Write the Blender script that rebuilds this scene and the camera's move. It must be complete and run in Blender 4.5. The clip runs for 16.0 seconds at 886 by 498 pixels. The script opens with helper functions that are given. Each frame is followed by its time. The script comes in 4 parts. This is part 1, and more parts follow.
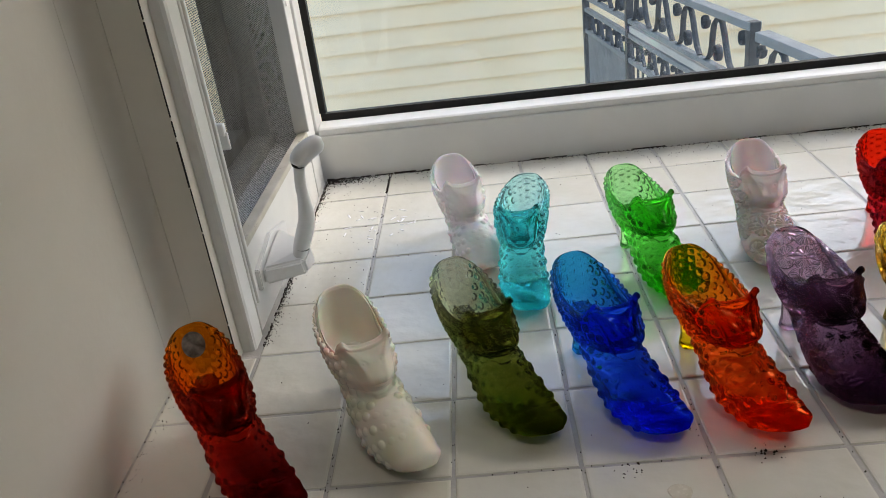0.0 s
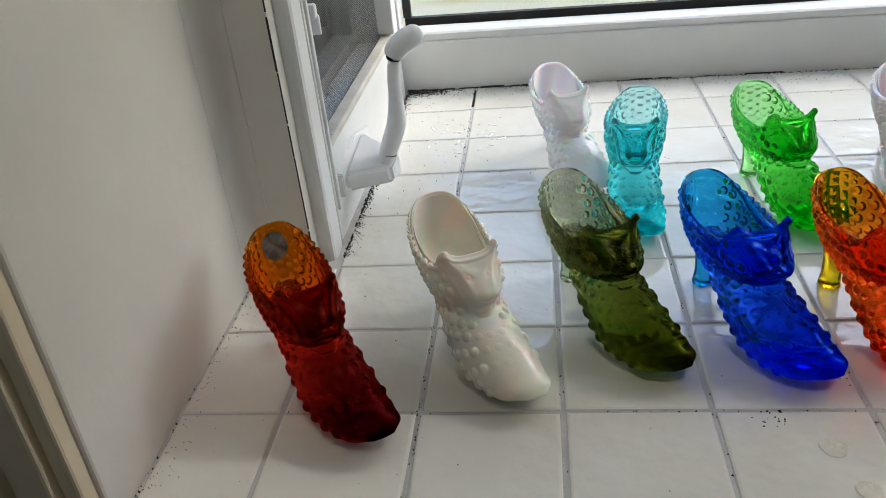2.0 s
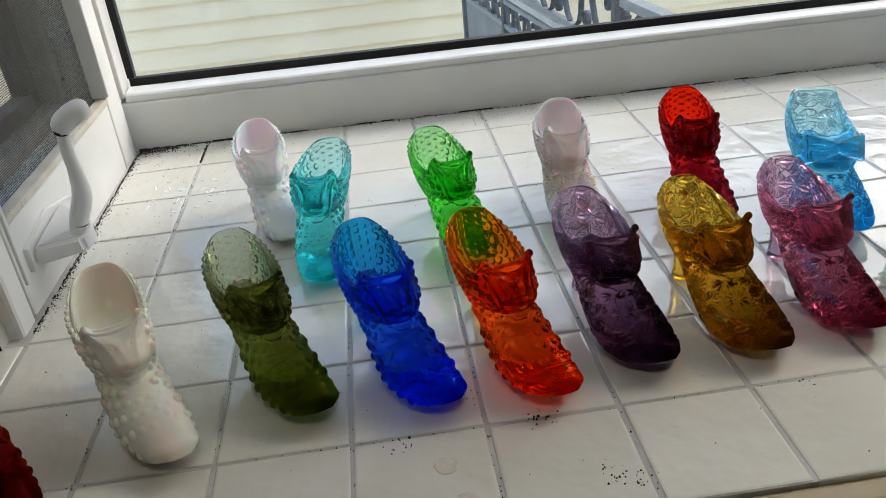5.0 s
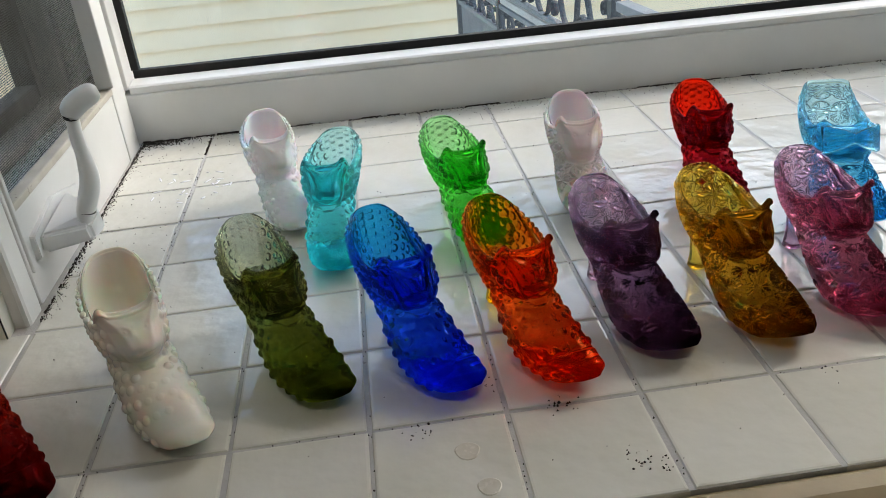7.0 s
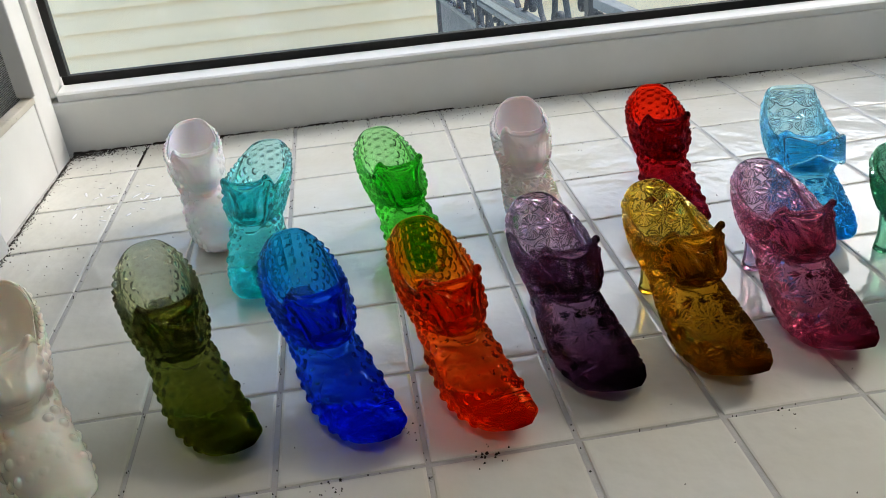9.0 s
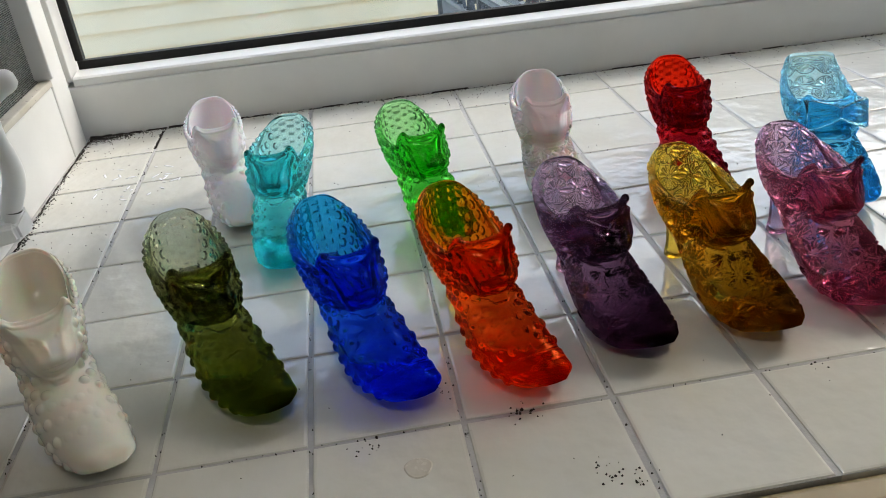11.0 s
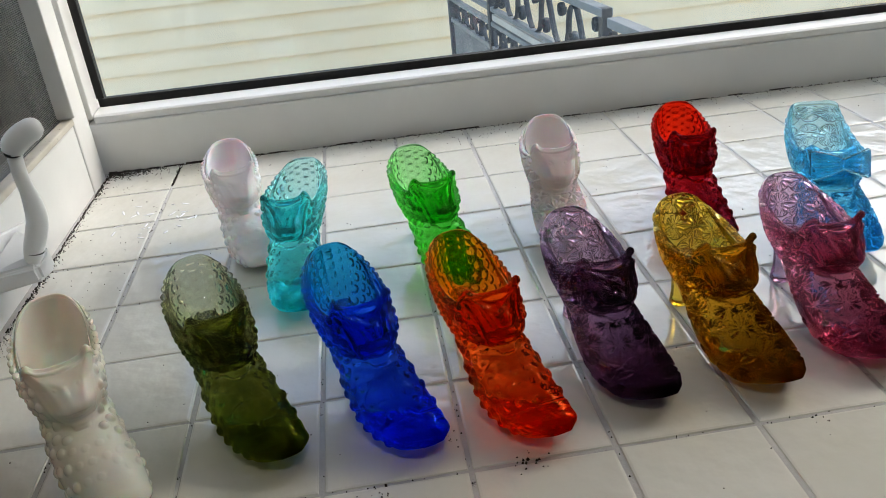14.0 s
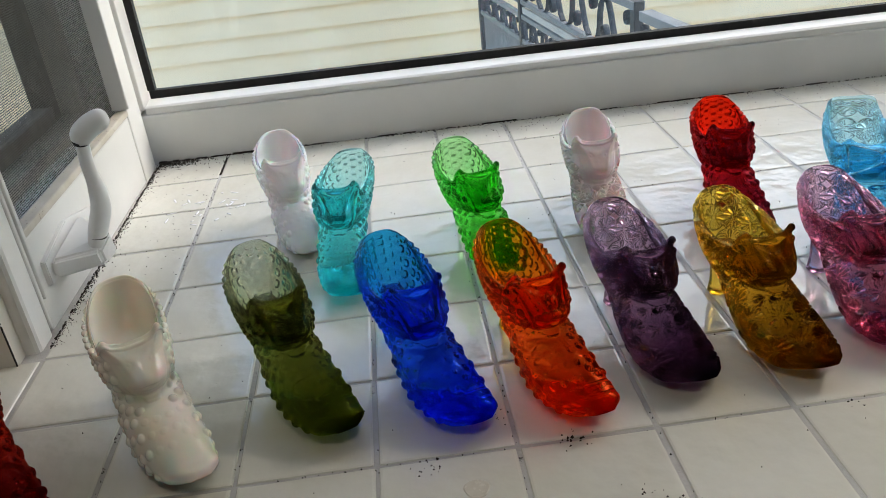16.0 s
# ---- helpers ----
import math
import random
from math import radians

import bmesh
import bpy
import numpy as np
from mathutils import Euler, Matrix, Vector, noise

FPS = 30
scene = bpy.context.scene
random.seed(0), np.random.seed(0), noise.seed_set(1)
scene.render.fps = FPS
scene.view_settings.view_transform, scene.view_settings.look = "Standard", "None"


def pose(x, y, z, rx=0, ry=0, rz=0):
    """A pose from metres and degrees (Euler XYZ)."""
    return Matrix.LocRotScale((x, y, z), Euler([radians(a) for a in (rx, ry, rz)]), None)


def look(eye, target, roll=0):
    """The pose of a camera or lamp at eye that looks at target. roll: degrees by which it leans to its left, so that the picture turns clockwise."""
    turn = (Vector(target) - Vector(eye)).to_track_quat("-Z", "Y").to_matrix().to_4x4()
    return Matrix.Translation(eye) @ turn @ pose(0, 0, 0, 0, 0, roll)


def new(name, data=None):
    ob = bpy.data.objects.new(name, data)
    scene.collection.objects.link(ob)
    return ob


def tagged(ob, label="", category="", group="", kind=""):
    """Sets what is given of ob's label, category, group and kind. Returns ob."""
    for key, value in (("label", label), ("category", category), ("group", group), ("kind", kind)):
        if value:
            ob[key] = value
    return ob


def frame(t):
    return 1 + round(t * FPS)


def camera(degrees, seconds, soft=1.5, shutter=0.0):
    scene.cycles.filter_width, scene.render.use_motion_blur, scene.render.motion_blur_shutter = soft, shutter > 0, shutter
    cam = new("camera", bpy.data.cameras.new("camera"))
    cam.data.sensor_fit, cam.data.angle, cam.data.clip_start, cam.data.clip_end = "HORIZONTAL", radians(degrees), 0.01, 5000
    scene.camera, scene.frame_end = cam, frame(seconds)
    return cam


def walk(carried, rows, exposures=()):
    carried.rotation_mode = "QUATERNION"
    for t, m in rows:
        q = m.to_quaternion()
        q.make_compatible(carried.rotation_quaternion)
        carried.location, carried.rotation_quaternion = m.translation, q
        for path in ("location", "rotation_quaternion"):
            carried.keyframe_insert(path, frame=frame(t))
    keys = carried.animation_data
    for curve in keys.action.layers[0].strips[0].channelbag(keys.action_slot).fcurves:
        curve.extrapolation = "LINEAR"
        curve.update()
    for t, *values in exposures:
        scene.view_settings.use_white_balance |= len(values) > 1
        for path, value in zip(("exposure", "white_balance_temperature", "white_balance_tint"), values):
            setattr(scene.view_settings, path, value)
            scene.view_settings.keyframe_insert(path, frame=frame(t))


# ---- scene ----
cam = camera(57.7, 16.0, soft=0.65)
PATH = [
    (0, (0.213, -0.41, 0.368), (0.083, 1.384, -0.507), -7.6),
    (0.5, (0.189, -0.388, 0.349), (0.027, 1.385, -0.562), -7.0),
    (1, (0.176, -0.386, 0.342), (-0.01, 1.37, -0.596), -6.3),
    (1.5, (0.141, -0.381, 0.33), (-0.098, 1.348, -0.647), -6.0),
    (2, (0.163, -0.362, 0.321), (-0.09, 1.356, -0.671), -6.0),
    (2.5, (0.213, -0.342, 0.315), (0.03, 1.381, -0.683), -5.0),
    (3, (0.256, -0.336, 0.314), (0.157, 1.394, -0.685), -5.5),
    (3.5, (0.298, -0.325, 0.313), (0.34, 1.415, -0.673), -5.2),
    (4, (0.306, -0.34, 0.321), (0.383, 1.411, -0.642), -5.4),
    (4.5, (0.303, -0.371, 0.342), (0.393, 1.38, -0.621), -6.1),
    (4.7, (0.301, -0.381, 0.343), (0.403, 1.366, -0.626), -6.1),
    (6.8, (0.291, -0.39, 0.328), (0.429, 1.365, -0.62), -5.5),
    (7, (0.28, -0.383, 0.328), (0.417, 1.369, -0.628), -5.3),
    (7.5, (0.297, -0.356, 0.319), (0.423, 1.394, -0.642), -5.1),
    (8, (0.326, -0.33, 0.313), (0.477, 1.416, -0.65), -4.8),
    (8.5, (0.325, -0.333, 0.318), (0.484, 1.412, -0.646), -4.9),
    (8.7, (0.328, -0.332, 0.319), (0.492, 1.411, -0.647), -5.1),
    (11, (0.307, -0.342, 0.3), (0.469, 1.4, -0.668), -6.2),
    (11.5, (0.323, -0.331, 0.311), (0.479, 1.409, -0.661), -6.3),
    (12, (0.324, -0.318, 0.314), (0.481, 1.432, -0.641), -6.2),
    (12.5, (0.309, -0.335, 0.318), (0.464, 1.421, -0.627), -6.3),
    (13, (0.306, -0.361, 0.329), (0.465, 1.405, -0.597), -6.1),
    (13.5, (0.306, -0.359, 0.332), (0.457, 1.417, -0.576), -6.0),
    (14, (0.309, -0.346, 0.323), (0.453, 1.423, -0.598), -6.0),
    (14.5, (0.309, -0.352, 0.325), (0.449, 1.418, -0.595), -6.0),
    (15, (0.302, -0.356, 0.327), (0.431, 1.413, -0.597), -6.0),
    (15.5, (0.275, -0.359, 0.33), (0.377, 1.412, -0.593), -6.3),
    (16, (0.292, -0.367, 0.332), (0.371, 1.402, -0.599), -6.4),
]
walk(cam, [(t, look(eye, target, roll)) for t, eye, target, roll in PATH], [(0.0, 1.84, 6750, 9), (1.0, 1.89, 6500, 8), (2.0, 2.17, 6300, 7), (2.7, 2.12, 6300, 6), (3.5, 1.90, 6500, 6), (16.0, 1.88, 6600, 6)])

# ---- light ----
world = bpy.data.worlds.new("sky")
scene.world = world
world.use_nodes = True
wn = world.node_tree
sky = wn.nodes.new("ShaderNodeTexSky")
sky.sky_type = 'NISHITA'
sky.sun_disc = False
sky.sun_elevation, sky.sun_rotation = radians(42), radians(56)
sky.air_density, sky.dust_density, sky.ozone_density = 1.0, 2.0, 0.8
wn.nodes["Background"].inputs[1].default_value = 0.15
wn.links.new(sky.outputs[0], wn.nodes["Background"].inputs[0])
sun_data = bpy.data.lights.new("sun", 'SUN')
sun_data.energy, sun_data.angle, sun_data.color = 0.13, radians(14), (1.0, 0.97, 0.93)
sun = new("sun", sun_data)
sun.matrix_world = look((6.0, 4.5, 6.5), (0, 0.5, 0))


# ---- materials ----
def nodes_of(name):
    m = bpy.data.materials.new(name)
    m.use_nodes = True
    nt = m.node_tree
    nt.nodes.clear()
    out = nt.nodes.new("ShaderNodeOutputMaterial")
    return m, nt, out


def coords(nt, kind="Object"):
    return nt.nodes.new("ShaderNodeTexCoord").outputs[kind]


def noise_tex(nt, vec, scale, detail=4.0, rough=0.55):
    n = nt.nodes.new("ShaderNodeTexNoise")
    n.inputs["Scale"].default_value, n.inputs["Detail"].default_value = scale, detail
    n.inputs["Roughness"].default_value = rough
    nt.links.new(vec, n.inputs["Vector"])
    return n.outputs["Fac"]


def ramp(nt, fac, stops):
    r = nt.nodes.new("ShaderNodeValToRGB")
    while len(r.color_ramp.elements) < len(stops):
        r.color_ramp.elements.new(0.5)
    for e, (p, c) in zip(r.color_ramp.elements, stops):
        e.position, e.color = p, (*c, 1)
    nt.links.new(fac, r.inputs[0])
    return r.outputs[0]


def bump(nt, height, strength, distance):
    b = nt.nodes.new("ShaderNodeBump")
    b.inputs["Strength"].default_value, b.inputs["Distance"].default_value = strength, distance
    nt.links.new(height, b.inputs["Height"])
    return b.outputs[0]


def surface(name, c1, c2, scale=20.0, rough=0.5, bump_scale=200.0, bump_d=0.0003, spots=None, metal=0.0, spec=0.5, kind="Object"):
    """A painted or solid surface: two tones mottled at one scale, fine relief at another, optional dark spots."""
    m, nt, out = nodes_of(name)
    p = nt.nodes.new("ShaderNodeBsdfPrincipled")
    v = coords(nt, kind)
    col = ramp(nt, noise_tex(nt, v, scale, 6.0), [(0.3, c1), (0.7, c2)])
    if spots:
        f = ramp(nt, noise_tex(nt, v, spots[1], 8.0, 0.7), [(spots[2], (0, 0, 0)), (spots[2] + 0.06, (1, 1, 1))])
        mx = nt.nodes.new("ShaderNodeMix")
        mx.data_type = 'RGBA'
        nt.links.new(f, mx.inputs[0])
        nt.links.new(col, mx.inputs[6])
        mx.inputs[7].default_value = (*spots[0], 1)
        col = mx.outputs[2]
    nt.links.new(col, p.inputs["Base Color"])
    fine = noise_tex(nt, v, bump_scale, 3.0)
    nt.links.new(bump(nt, fine, 0.5, bump_d), p.inputs["Normal"])
    p.inputs["Metallic"].default_value = metal
    p.inputs["Specular IOR Level"].default_value = spec
    rr = nt.nodes.new("ShaderNodeMapRange")
    rr.inputs[3].default_value, rr.inputs[4].default_value = max(0.02, rough - 0.08), rough + 0.1
    nt.links.new(noise_tex(nt, v, scale * 3, 3.0), rr.inputs[0])
    nt.links.new(rr.outputs[0], p.inputs["Roughness"])
    nt.links.new(p.outputs[0], out.inputs[0])
    return m


def tile_material():
    m, nt, out = nodes_of("glazed_tile")
    p = nt.nodes.new("ShaderNodeBsdfPrincipled")
    geo = nt.nodes.new("ShaderNodeNewGeometry")
    inf = nt.nodes.new("ShaderNodeObjectInfo")
    v = geo.outputs["Position"]
    tone = ramp(nt, inf.outputs["Random"], [(0.0, (0.68, 0.675, 0.62)), (1.0, (0.74, 0.735, 0.685))])
    stain = ramp(nt, noise_tex(nt, v, 14.0, 5.0), [(0.35, (0.93, 0.92, 0.88)), (0.7, (1, 1, 1))])
    mx = nt.nodes.new("ShaderNodeMix")
    mx.data_type, mx.blend_type = 'RGBA', 'MULTIPLY'
    mx.inputs[0].default_value = 1.0
    nt.links.new(tone, mx.inputs[6])
    nt.links.new(stain, mx.inputs[7])
    nt.links.new(mx.outputs[2], p.inputs["Base Color"])
    p.inputs["Roughness"].default_value = 0.05
    p.inputs["Coat Weight"].default_value = 0.05
    p.inputs["Coat Roughness"].default_value = 0.02
    wav = nt.nodes.new("ShaderNodeMath")
    wav.operation = 'MULTIPLY_ADD'
    nt.links.new(noise_tex(nt, v, 190.0, 1.0), wav.inputs[0])
    wav.inputs[1].default_value = 0.10
    nt.links.new(noise_tex(nt, v, 30.0, 2.0), wav.inputs[2])
    nt.links.new(bump(nt, wav.outputs[0], 0.7, 0.0020), p.inputs["Normal"])
    nt.links.new(p.outputs[0], out.inputs[0])
    return m


def coloured_glass(name, stops, rough=0.0, milk=0.0):
    """Pressed glass tinted along the slipper's length; milk mixes in a cloudy white body."""
    m, nt, out = nodes_of(name)
    g = nt.nodes.new("ShaderNodeBsdfGlass")
    g.inputs["IOR"].default_value, g.inputs["Roughness"].default_value = 1.56, rough
    sep = nt.nodes.new("ShaderNodeSeparateXYZ")
    v = coords(nt)
    nt.links.new(v, sep.inputs[0])
    mr = nt.nodes.new("ShaderNodeMapRange")
    mr.inputs[1].default_value, mr.inputs[2].default_value = 0.0, 0.152
    nt.links.new(sep.outputs[0], mr.inputs[0])
    col = ramp(nt, mr.outputs[0], stops)
    nt.links.new(col, g.inputs["Color"])
    nt.links.new(bump(nt, noise_tex(nt, v, 75.0, 1.0), 0.18, 0.0010), g.inputs["Normal"])
    if milk > 0:
        d = nt.nodes.new("ShaderNodeBsdfPrincipled")
        nt.links.new(col, d.inputs["Base Color"])
        d.inputs["Roughness"].default_value = 0.2
        nt.links.new(bump(nt, noise_tex(nt, v, 90.0, 2.0), 0.3, 0.0008), d.inputs["Normal"])
        d.inputs["Subsurface Weight"].default_value = 0.4
        d.inputs["Subsurface Scale"].default_value = 0.006
        mix = nt.nodes.new("ShaderNodeMixShader")
        mix.inputs[0].default_value = milk
        nt.links.new(g.outputs[0], mix.inputs[1])
        nt.links.new(d.outputs[0], mix.inputs[2])
        nt.links.new(mix.outputs[0], out.inputs[0])
    else:
        tr = nt.nodes.new("ShaderNodeBsdfTransparent")
        nt.links.new(col, tr.inputs["Color"])
        mix = nt.nodes.new("ShaderNodeMixShader")
        mix.inputs[0].default_value = 0.06
        nt.links.new(g.outputs[0], mix.inputs[1])
        nt.links.new(tr.outputs[0], mix.inputs[2])
        nt.links.new(mix.outputs[0], out.inputs[0])
    return m


def pane_material():
    m, nt, out = nodes_of("window_glass")
    t = nt.nodes.new("ShaderNodeBsdfTransparent")
    t.inputs["Color"].default_value = (0.985, 0.99, 0.985, 1)
    g = nt.nodes.new("ShaderNodeBsdfGlossy")
    g.inputs["Roughness"].default_value = 0.02
    mix = nt.nodes.new("ShaderNodeMixShader")
    mix.inputs[0].default_value = 0.04
    nt.links.new(t.outputs[0], mix.inputs[1])
    nt.links.new(g.outputs[0], mix.inputs[2])
    nt.links.new(mix.outputs[0], out.inputs[0])
    return m


def screen_material():
    """Woven fly-screen: fine dark wires with gaps between them."""
    m, nt, out = nodes_of("fly_screen_mesh")
    v = coords(nt)
    sep = nt.nodes.new("ShaderNodeSeparateXYZ")
    nt.links.new(v, sep.inputs[0])
    facs = []
    for axis in (1, 2):
        k = nt.nodes.new("ShaderNodeMath")
        k.operation = 'MULTIPLY'
        k.inputs[1].default_value = 1 / 0.0019
        nt.links.new(sep.outputs[axis], k.inputs[0])
        f = nt.nodes.new("ShaderNodeMath")
        f.operation = 'FRACT'
        nt.links.new(k.outputs[0], f.inputs[0])
        c = nt.nodes.new("ShaderNodeMath")
        c.operation = 'LESS_THAN'
        c.inputs[1].default_value = 0.20
        nt.links.new(f.outputs[0], c.inputs[0])
        facs.append(c.outputs[0])
    mx = nt.nodes.new("ShaderNodeMath")
    mx.operation = 'MAXIMUM'
    nt.links.new(facs[0], mx.inputs[0])
    nt.links.new(facs[1], mx.inputs[1])
    t = nt.nodes.new("ShaderNodeBsdfTransparent")
    d = nt.nodes.new("ShaderNodeBsdfPrincipled")
    nt.links.new(ramp(nt, noise_tex(nt, v, 60.0), [(0.3, (0.03, 0.03, 0.028)), (0.7, (0.08, 0.077, 0.07))]), d.inputs["Base Color"])
    d.inputs["Roughness"].default_value = 0.5
    mix = nt.nodes.new("ShaderNodeMixShader")
    nt.links.new(mx.outputs[0], mix.inputs[0])
    nt.links.new(t.outputs[0], mix.inputs[1])
    nt.links.new(d.outputs[0], mix.inputs[2])
    nt.links.new(mix.outputs[0], out.inputs[0])
    return m


TILE = tile_material()
GROUT = surface("grey_grout", (0.36, 0.36, 0.35), (0.50, 0.49, 0.47), 40, 0.45, 600, 0.0006, spots=((0.06, 0.055, 0.05), 60.0, 0.63), kind="Object")
VINYL = surface("white_vinyl", (0.66, 0.66, 0.64), (0.74, 0.74, 0.72), 9, 0.35, 300, 0.00008, spots=((0.30, 0.28, 0.25), 55.0, 0.80))
HANDLE_WHITE = surface("handle_white", (0.72, 0.72, 0.71), (0.78, 0.78, 0.77), 30, 0.32, 500, 0.00005)
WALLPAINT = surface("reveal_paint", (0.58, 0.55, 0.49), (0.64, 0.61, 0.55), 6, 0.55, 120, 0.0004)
# the room's dimness is put into this dark colour
ROOM_DIM = surface("room_dimmed", (0.15, 0.13, 0.10), (0.19, 0.165, 0.13), 3, 0.7, 90, 0.0004)
WOOD = surface("varnished_trim", (0.30, 0.23, 0.13), (0.40, 0.32, 0.19), 18, 0.4, 150, 0.0003)
CASEPAINT = surface("beige_casing", (0.52, 0.45, 0.31), (0.60, 0.52, 0.37), 18, 0.45, 150, 0.0003)
FLOORWOOD = surface("floor_boards", (0.20, 0.12, 0.07), (0.28, 0.18, 0.10), 6, 0.45, 90, 0.0004)
GASKET = surface("black_gasket", (0.008, 0.008, 0.008), (0.016, 0.016, 0.015), 60, 0.8, 300, 0.0002)
DIRT = surface("black_dirt", (0.012, 0.010, 0.008), (0.05, 0.04, 0.03), 300, 0.9, 900, 0.0003)
SIDING = surface("cream_siding", (0.92, 0.74, 0.47), (0.93, 0.77, 0.52), 1.5, 0.5, 30, 0.002, spots=((0.62, 0.58, 0.48), 3.0, 0.70))
IRON = surface("dark_painted_iron", (0.045, 0.05, 0.055), (0.10, 0.105, 0.11), 30, 0.5, 200, 0.0008)
RAILTOP = surface("grey_painted_rail", (0.20, 0.22, 0.23), (0.28, 0.30, 0.31), 12, 0.5, 120, 0.0008)
STONE = surface("pale_concrete", (0.50, 0.48, 0.44), (0.62, 0.60, 0.55), 5, 0.8, 60, 0.002)
GROUND = surface("ground_paving", (0.42, 0.40, 0.37), (0.55, 0.53, 0.48), 1.2, 0.9, 20, 0.006)
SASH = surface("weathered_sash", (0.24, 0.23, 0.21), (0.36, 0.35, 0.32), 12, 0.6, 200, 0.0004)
DARKSASH = surface("dark_sash_lip", (0.035, 0.030, 0.024), (0.085, 0.075, 0.062), 14, 0.6, 200, 0.0004)
GRIMYBEAD = surface("grimy_bead", (0.44, 0.41, 0.34), (0.58, 0.55, 0.48), 25, 0.5, 200, 0.0003, spots=((0.08, 0.06, 0.04), 90.0, 0.62))
# near-white colour carries the glints of the clear splashes
SPLASH_GLINT = surface("splash_glint", (0.86, 0.87, 0.88), (0.94, 0.95, 0.96), 60, 0.08, 300, 0.0001)
ROOFING = surface("roof_shingle", (0.10, 0.10, 0.10), (0.17, 0.16, 0.15), 4, 0.9, 40, 0.006)
PANE = pane_material()
SCREEN = screen_material()
STICKER = surface("sticker_foil", (0.05, 0.04, 0.03), (0.30, 0.27, 0.24), 160, 0.35, 400, 0.0001)


# ---- mesh helpers ----
def part(name, bm, material, parent=None, label="", smooth=False):
    """Links a bmesh as one mesh object, under a thing or part where one is given."""
    me = bpy.data.meshes.new(name)
    bm.to_mesh(me)
    bm.free()
    if smooth:
        me.polygons.foreach_set("use_smooth", [True] * len(me.polygons))
    me.materials.append(material)
    ob = new(name, me)
    ob.parent = parent
    if label:
        tagged(ob, label)
    return ob


def box(bm, x0, x1, y0, y1, z0, z1, bev=0.0):
    b = bmesh.new()
    bmesh.ops.create_cube(b, size=1.0)
    for v in b.verts:
        v.co = Vector((x0 + (v.co.x + 0.5) * (x1 - x0), y0 + (v.co.y + 0.5) * (y1 - y0), z0 + (v.co.z + 0.5) * (z1 - z0)))
    if bev > 0:
        bmesh.ops.bevel(b, geom=list(b.edges), offset=bev, segments=2, profile=0.5, affect='EDGES')
    me = bpy.data.meshes.new("tmp")
    b.to_mesh(me)
    b.free()
    bm.from_mesh(me)
    bpy.data.meshes.remove(me)
    return bm


def boxes(*specs, bev=0.0):
    bm = bmesh.new()
    for s in specs:
        box(bm, *s, bev=bev)
    return bm


def sweep(points, radii, sides=12, flat=1.0, side=Vector((1, 0, 0))):
    """A tube along points, an ellipse of half sizes radius and radius * flat."""
    bm = bmesh.new()
    pts = [Vector(p) for p in points]
    rings = []
    for i, p in enumerate(pts):
        t = (pts[min(i + 1, len(pts) - 1)] - pts[max(i - 1, 0)]).normalized()
        a = (side - t * side.dot(t)).normalized()
        b = t.cross(a)
        rings.append([bm.verts.new(p + (a * math.cos(k * math.tau / sides) * flat + b * math.sin(k * math.tau / sides)) * radii[i]) for k in range(sides)])
    for r, s in zip(rings, rings[1:]):
        for k in range(sides):
            bm.faces.new((r[k], r[(k + 1) % sides], s[(k + 1) % sides], s[k]))
    bm.faces.new(rings[0][::-1])
    bm.faces.new(rings[-1])
    bmesh.ops.recalc_face_normals(bm, faces=bm.faces)
    return bm


def spline(pts, n):
    """n places on a smooth curve through pts."""
    p = [Vector(q) for q in pts]
    p = [2 * p[0] - p[1]] + p + [2 * p[-1] - p[-2]]
    res = []
    for k in range(n):
        f = k / (n - 1) * (len(p) - 3)
        i = min(int(f), len(p) - 4)
        t = f - i
        a, b, c, d = p[i:i + 4]
        res.append(0.5 * (2 * b + (c - a) * t + (2 * a - 5 * b + 4 * c - d) * t * t + (3 * b - a - 3 * c + d) * t ** 3))
    return res


def empty(name, m=None):
    e = new(name)
    e.empty_display_size = 0.02
    if m is not None:
        e.matrix_world = m
    return e


# ---- the place ----
P = 0.085                 # tile pitch
BACK = 0.5885             # foot of the rear frame
SLANT = -1.12             # the rear frame's turn in degrees
FRONT = -0.083            # front edge of the tiles
WALL_X = -0.066           # left reveal
RIGHT_X = 1.196
RET_Y = 0.165             # where the reveal steps in to the window unit

# sill bed under the tiles
sill = empty("windowsill")
tagged(sill, "deep windowsill of white glazed tiles with grey grout joints", "windowsill", kind="structure")
part("grout_bed", boxes((WALL_X - 0.02, RIGHT_X + 0.02, FRONT, BACK + 0.03, -0.03, -0.0010)), GROUT, sill, "grey dirty cement grout")
part("sill_substrate", boxes((WALL_X - 0.05, RIGHT_X + 0.05, FRONT - 0.001, BACK + 0.06, -0.07, -0.03)), STONE, sill)
bm = bmesh.new()
prof = [(-0.004, -0.0015), (-0.016, 0.0), (-0.026, -0.004), (-0.031, -0.013), (-0.031, -0.03), (-0.024, -0.04), (-0.01, -0.044), (0.0, -0.044), (0.0, -0.004)]
rows_v = [[bm.verts.new((x, FRONT - 0.001 + a, b)) for a, b in prof] for x in (WALL_X - 0.13, RIGHT_X + 0.13)]
for k in range(len(prof)):
    bm.faces.new((rows_v[0][k], rows_v[0][(k + 1) % len(prof)], rows_v[1][(k + 1) % len(prof)], rows_v[1][k]))
bm.faces.new(rows_v[0])
bm.faces.new(rows_v[1][::-1])
bmesh.ops.recalc_face_normals(bm, faces=bm.faces)
nosing = part("sill_nosing", bm, WOOD)
tagged(nosing, "rounded varnished wooden nosing along the sill's front edge", "trim", kind="structure")

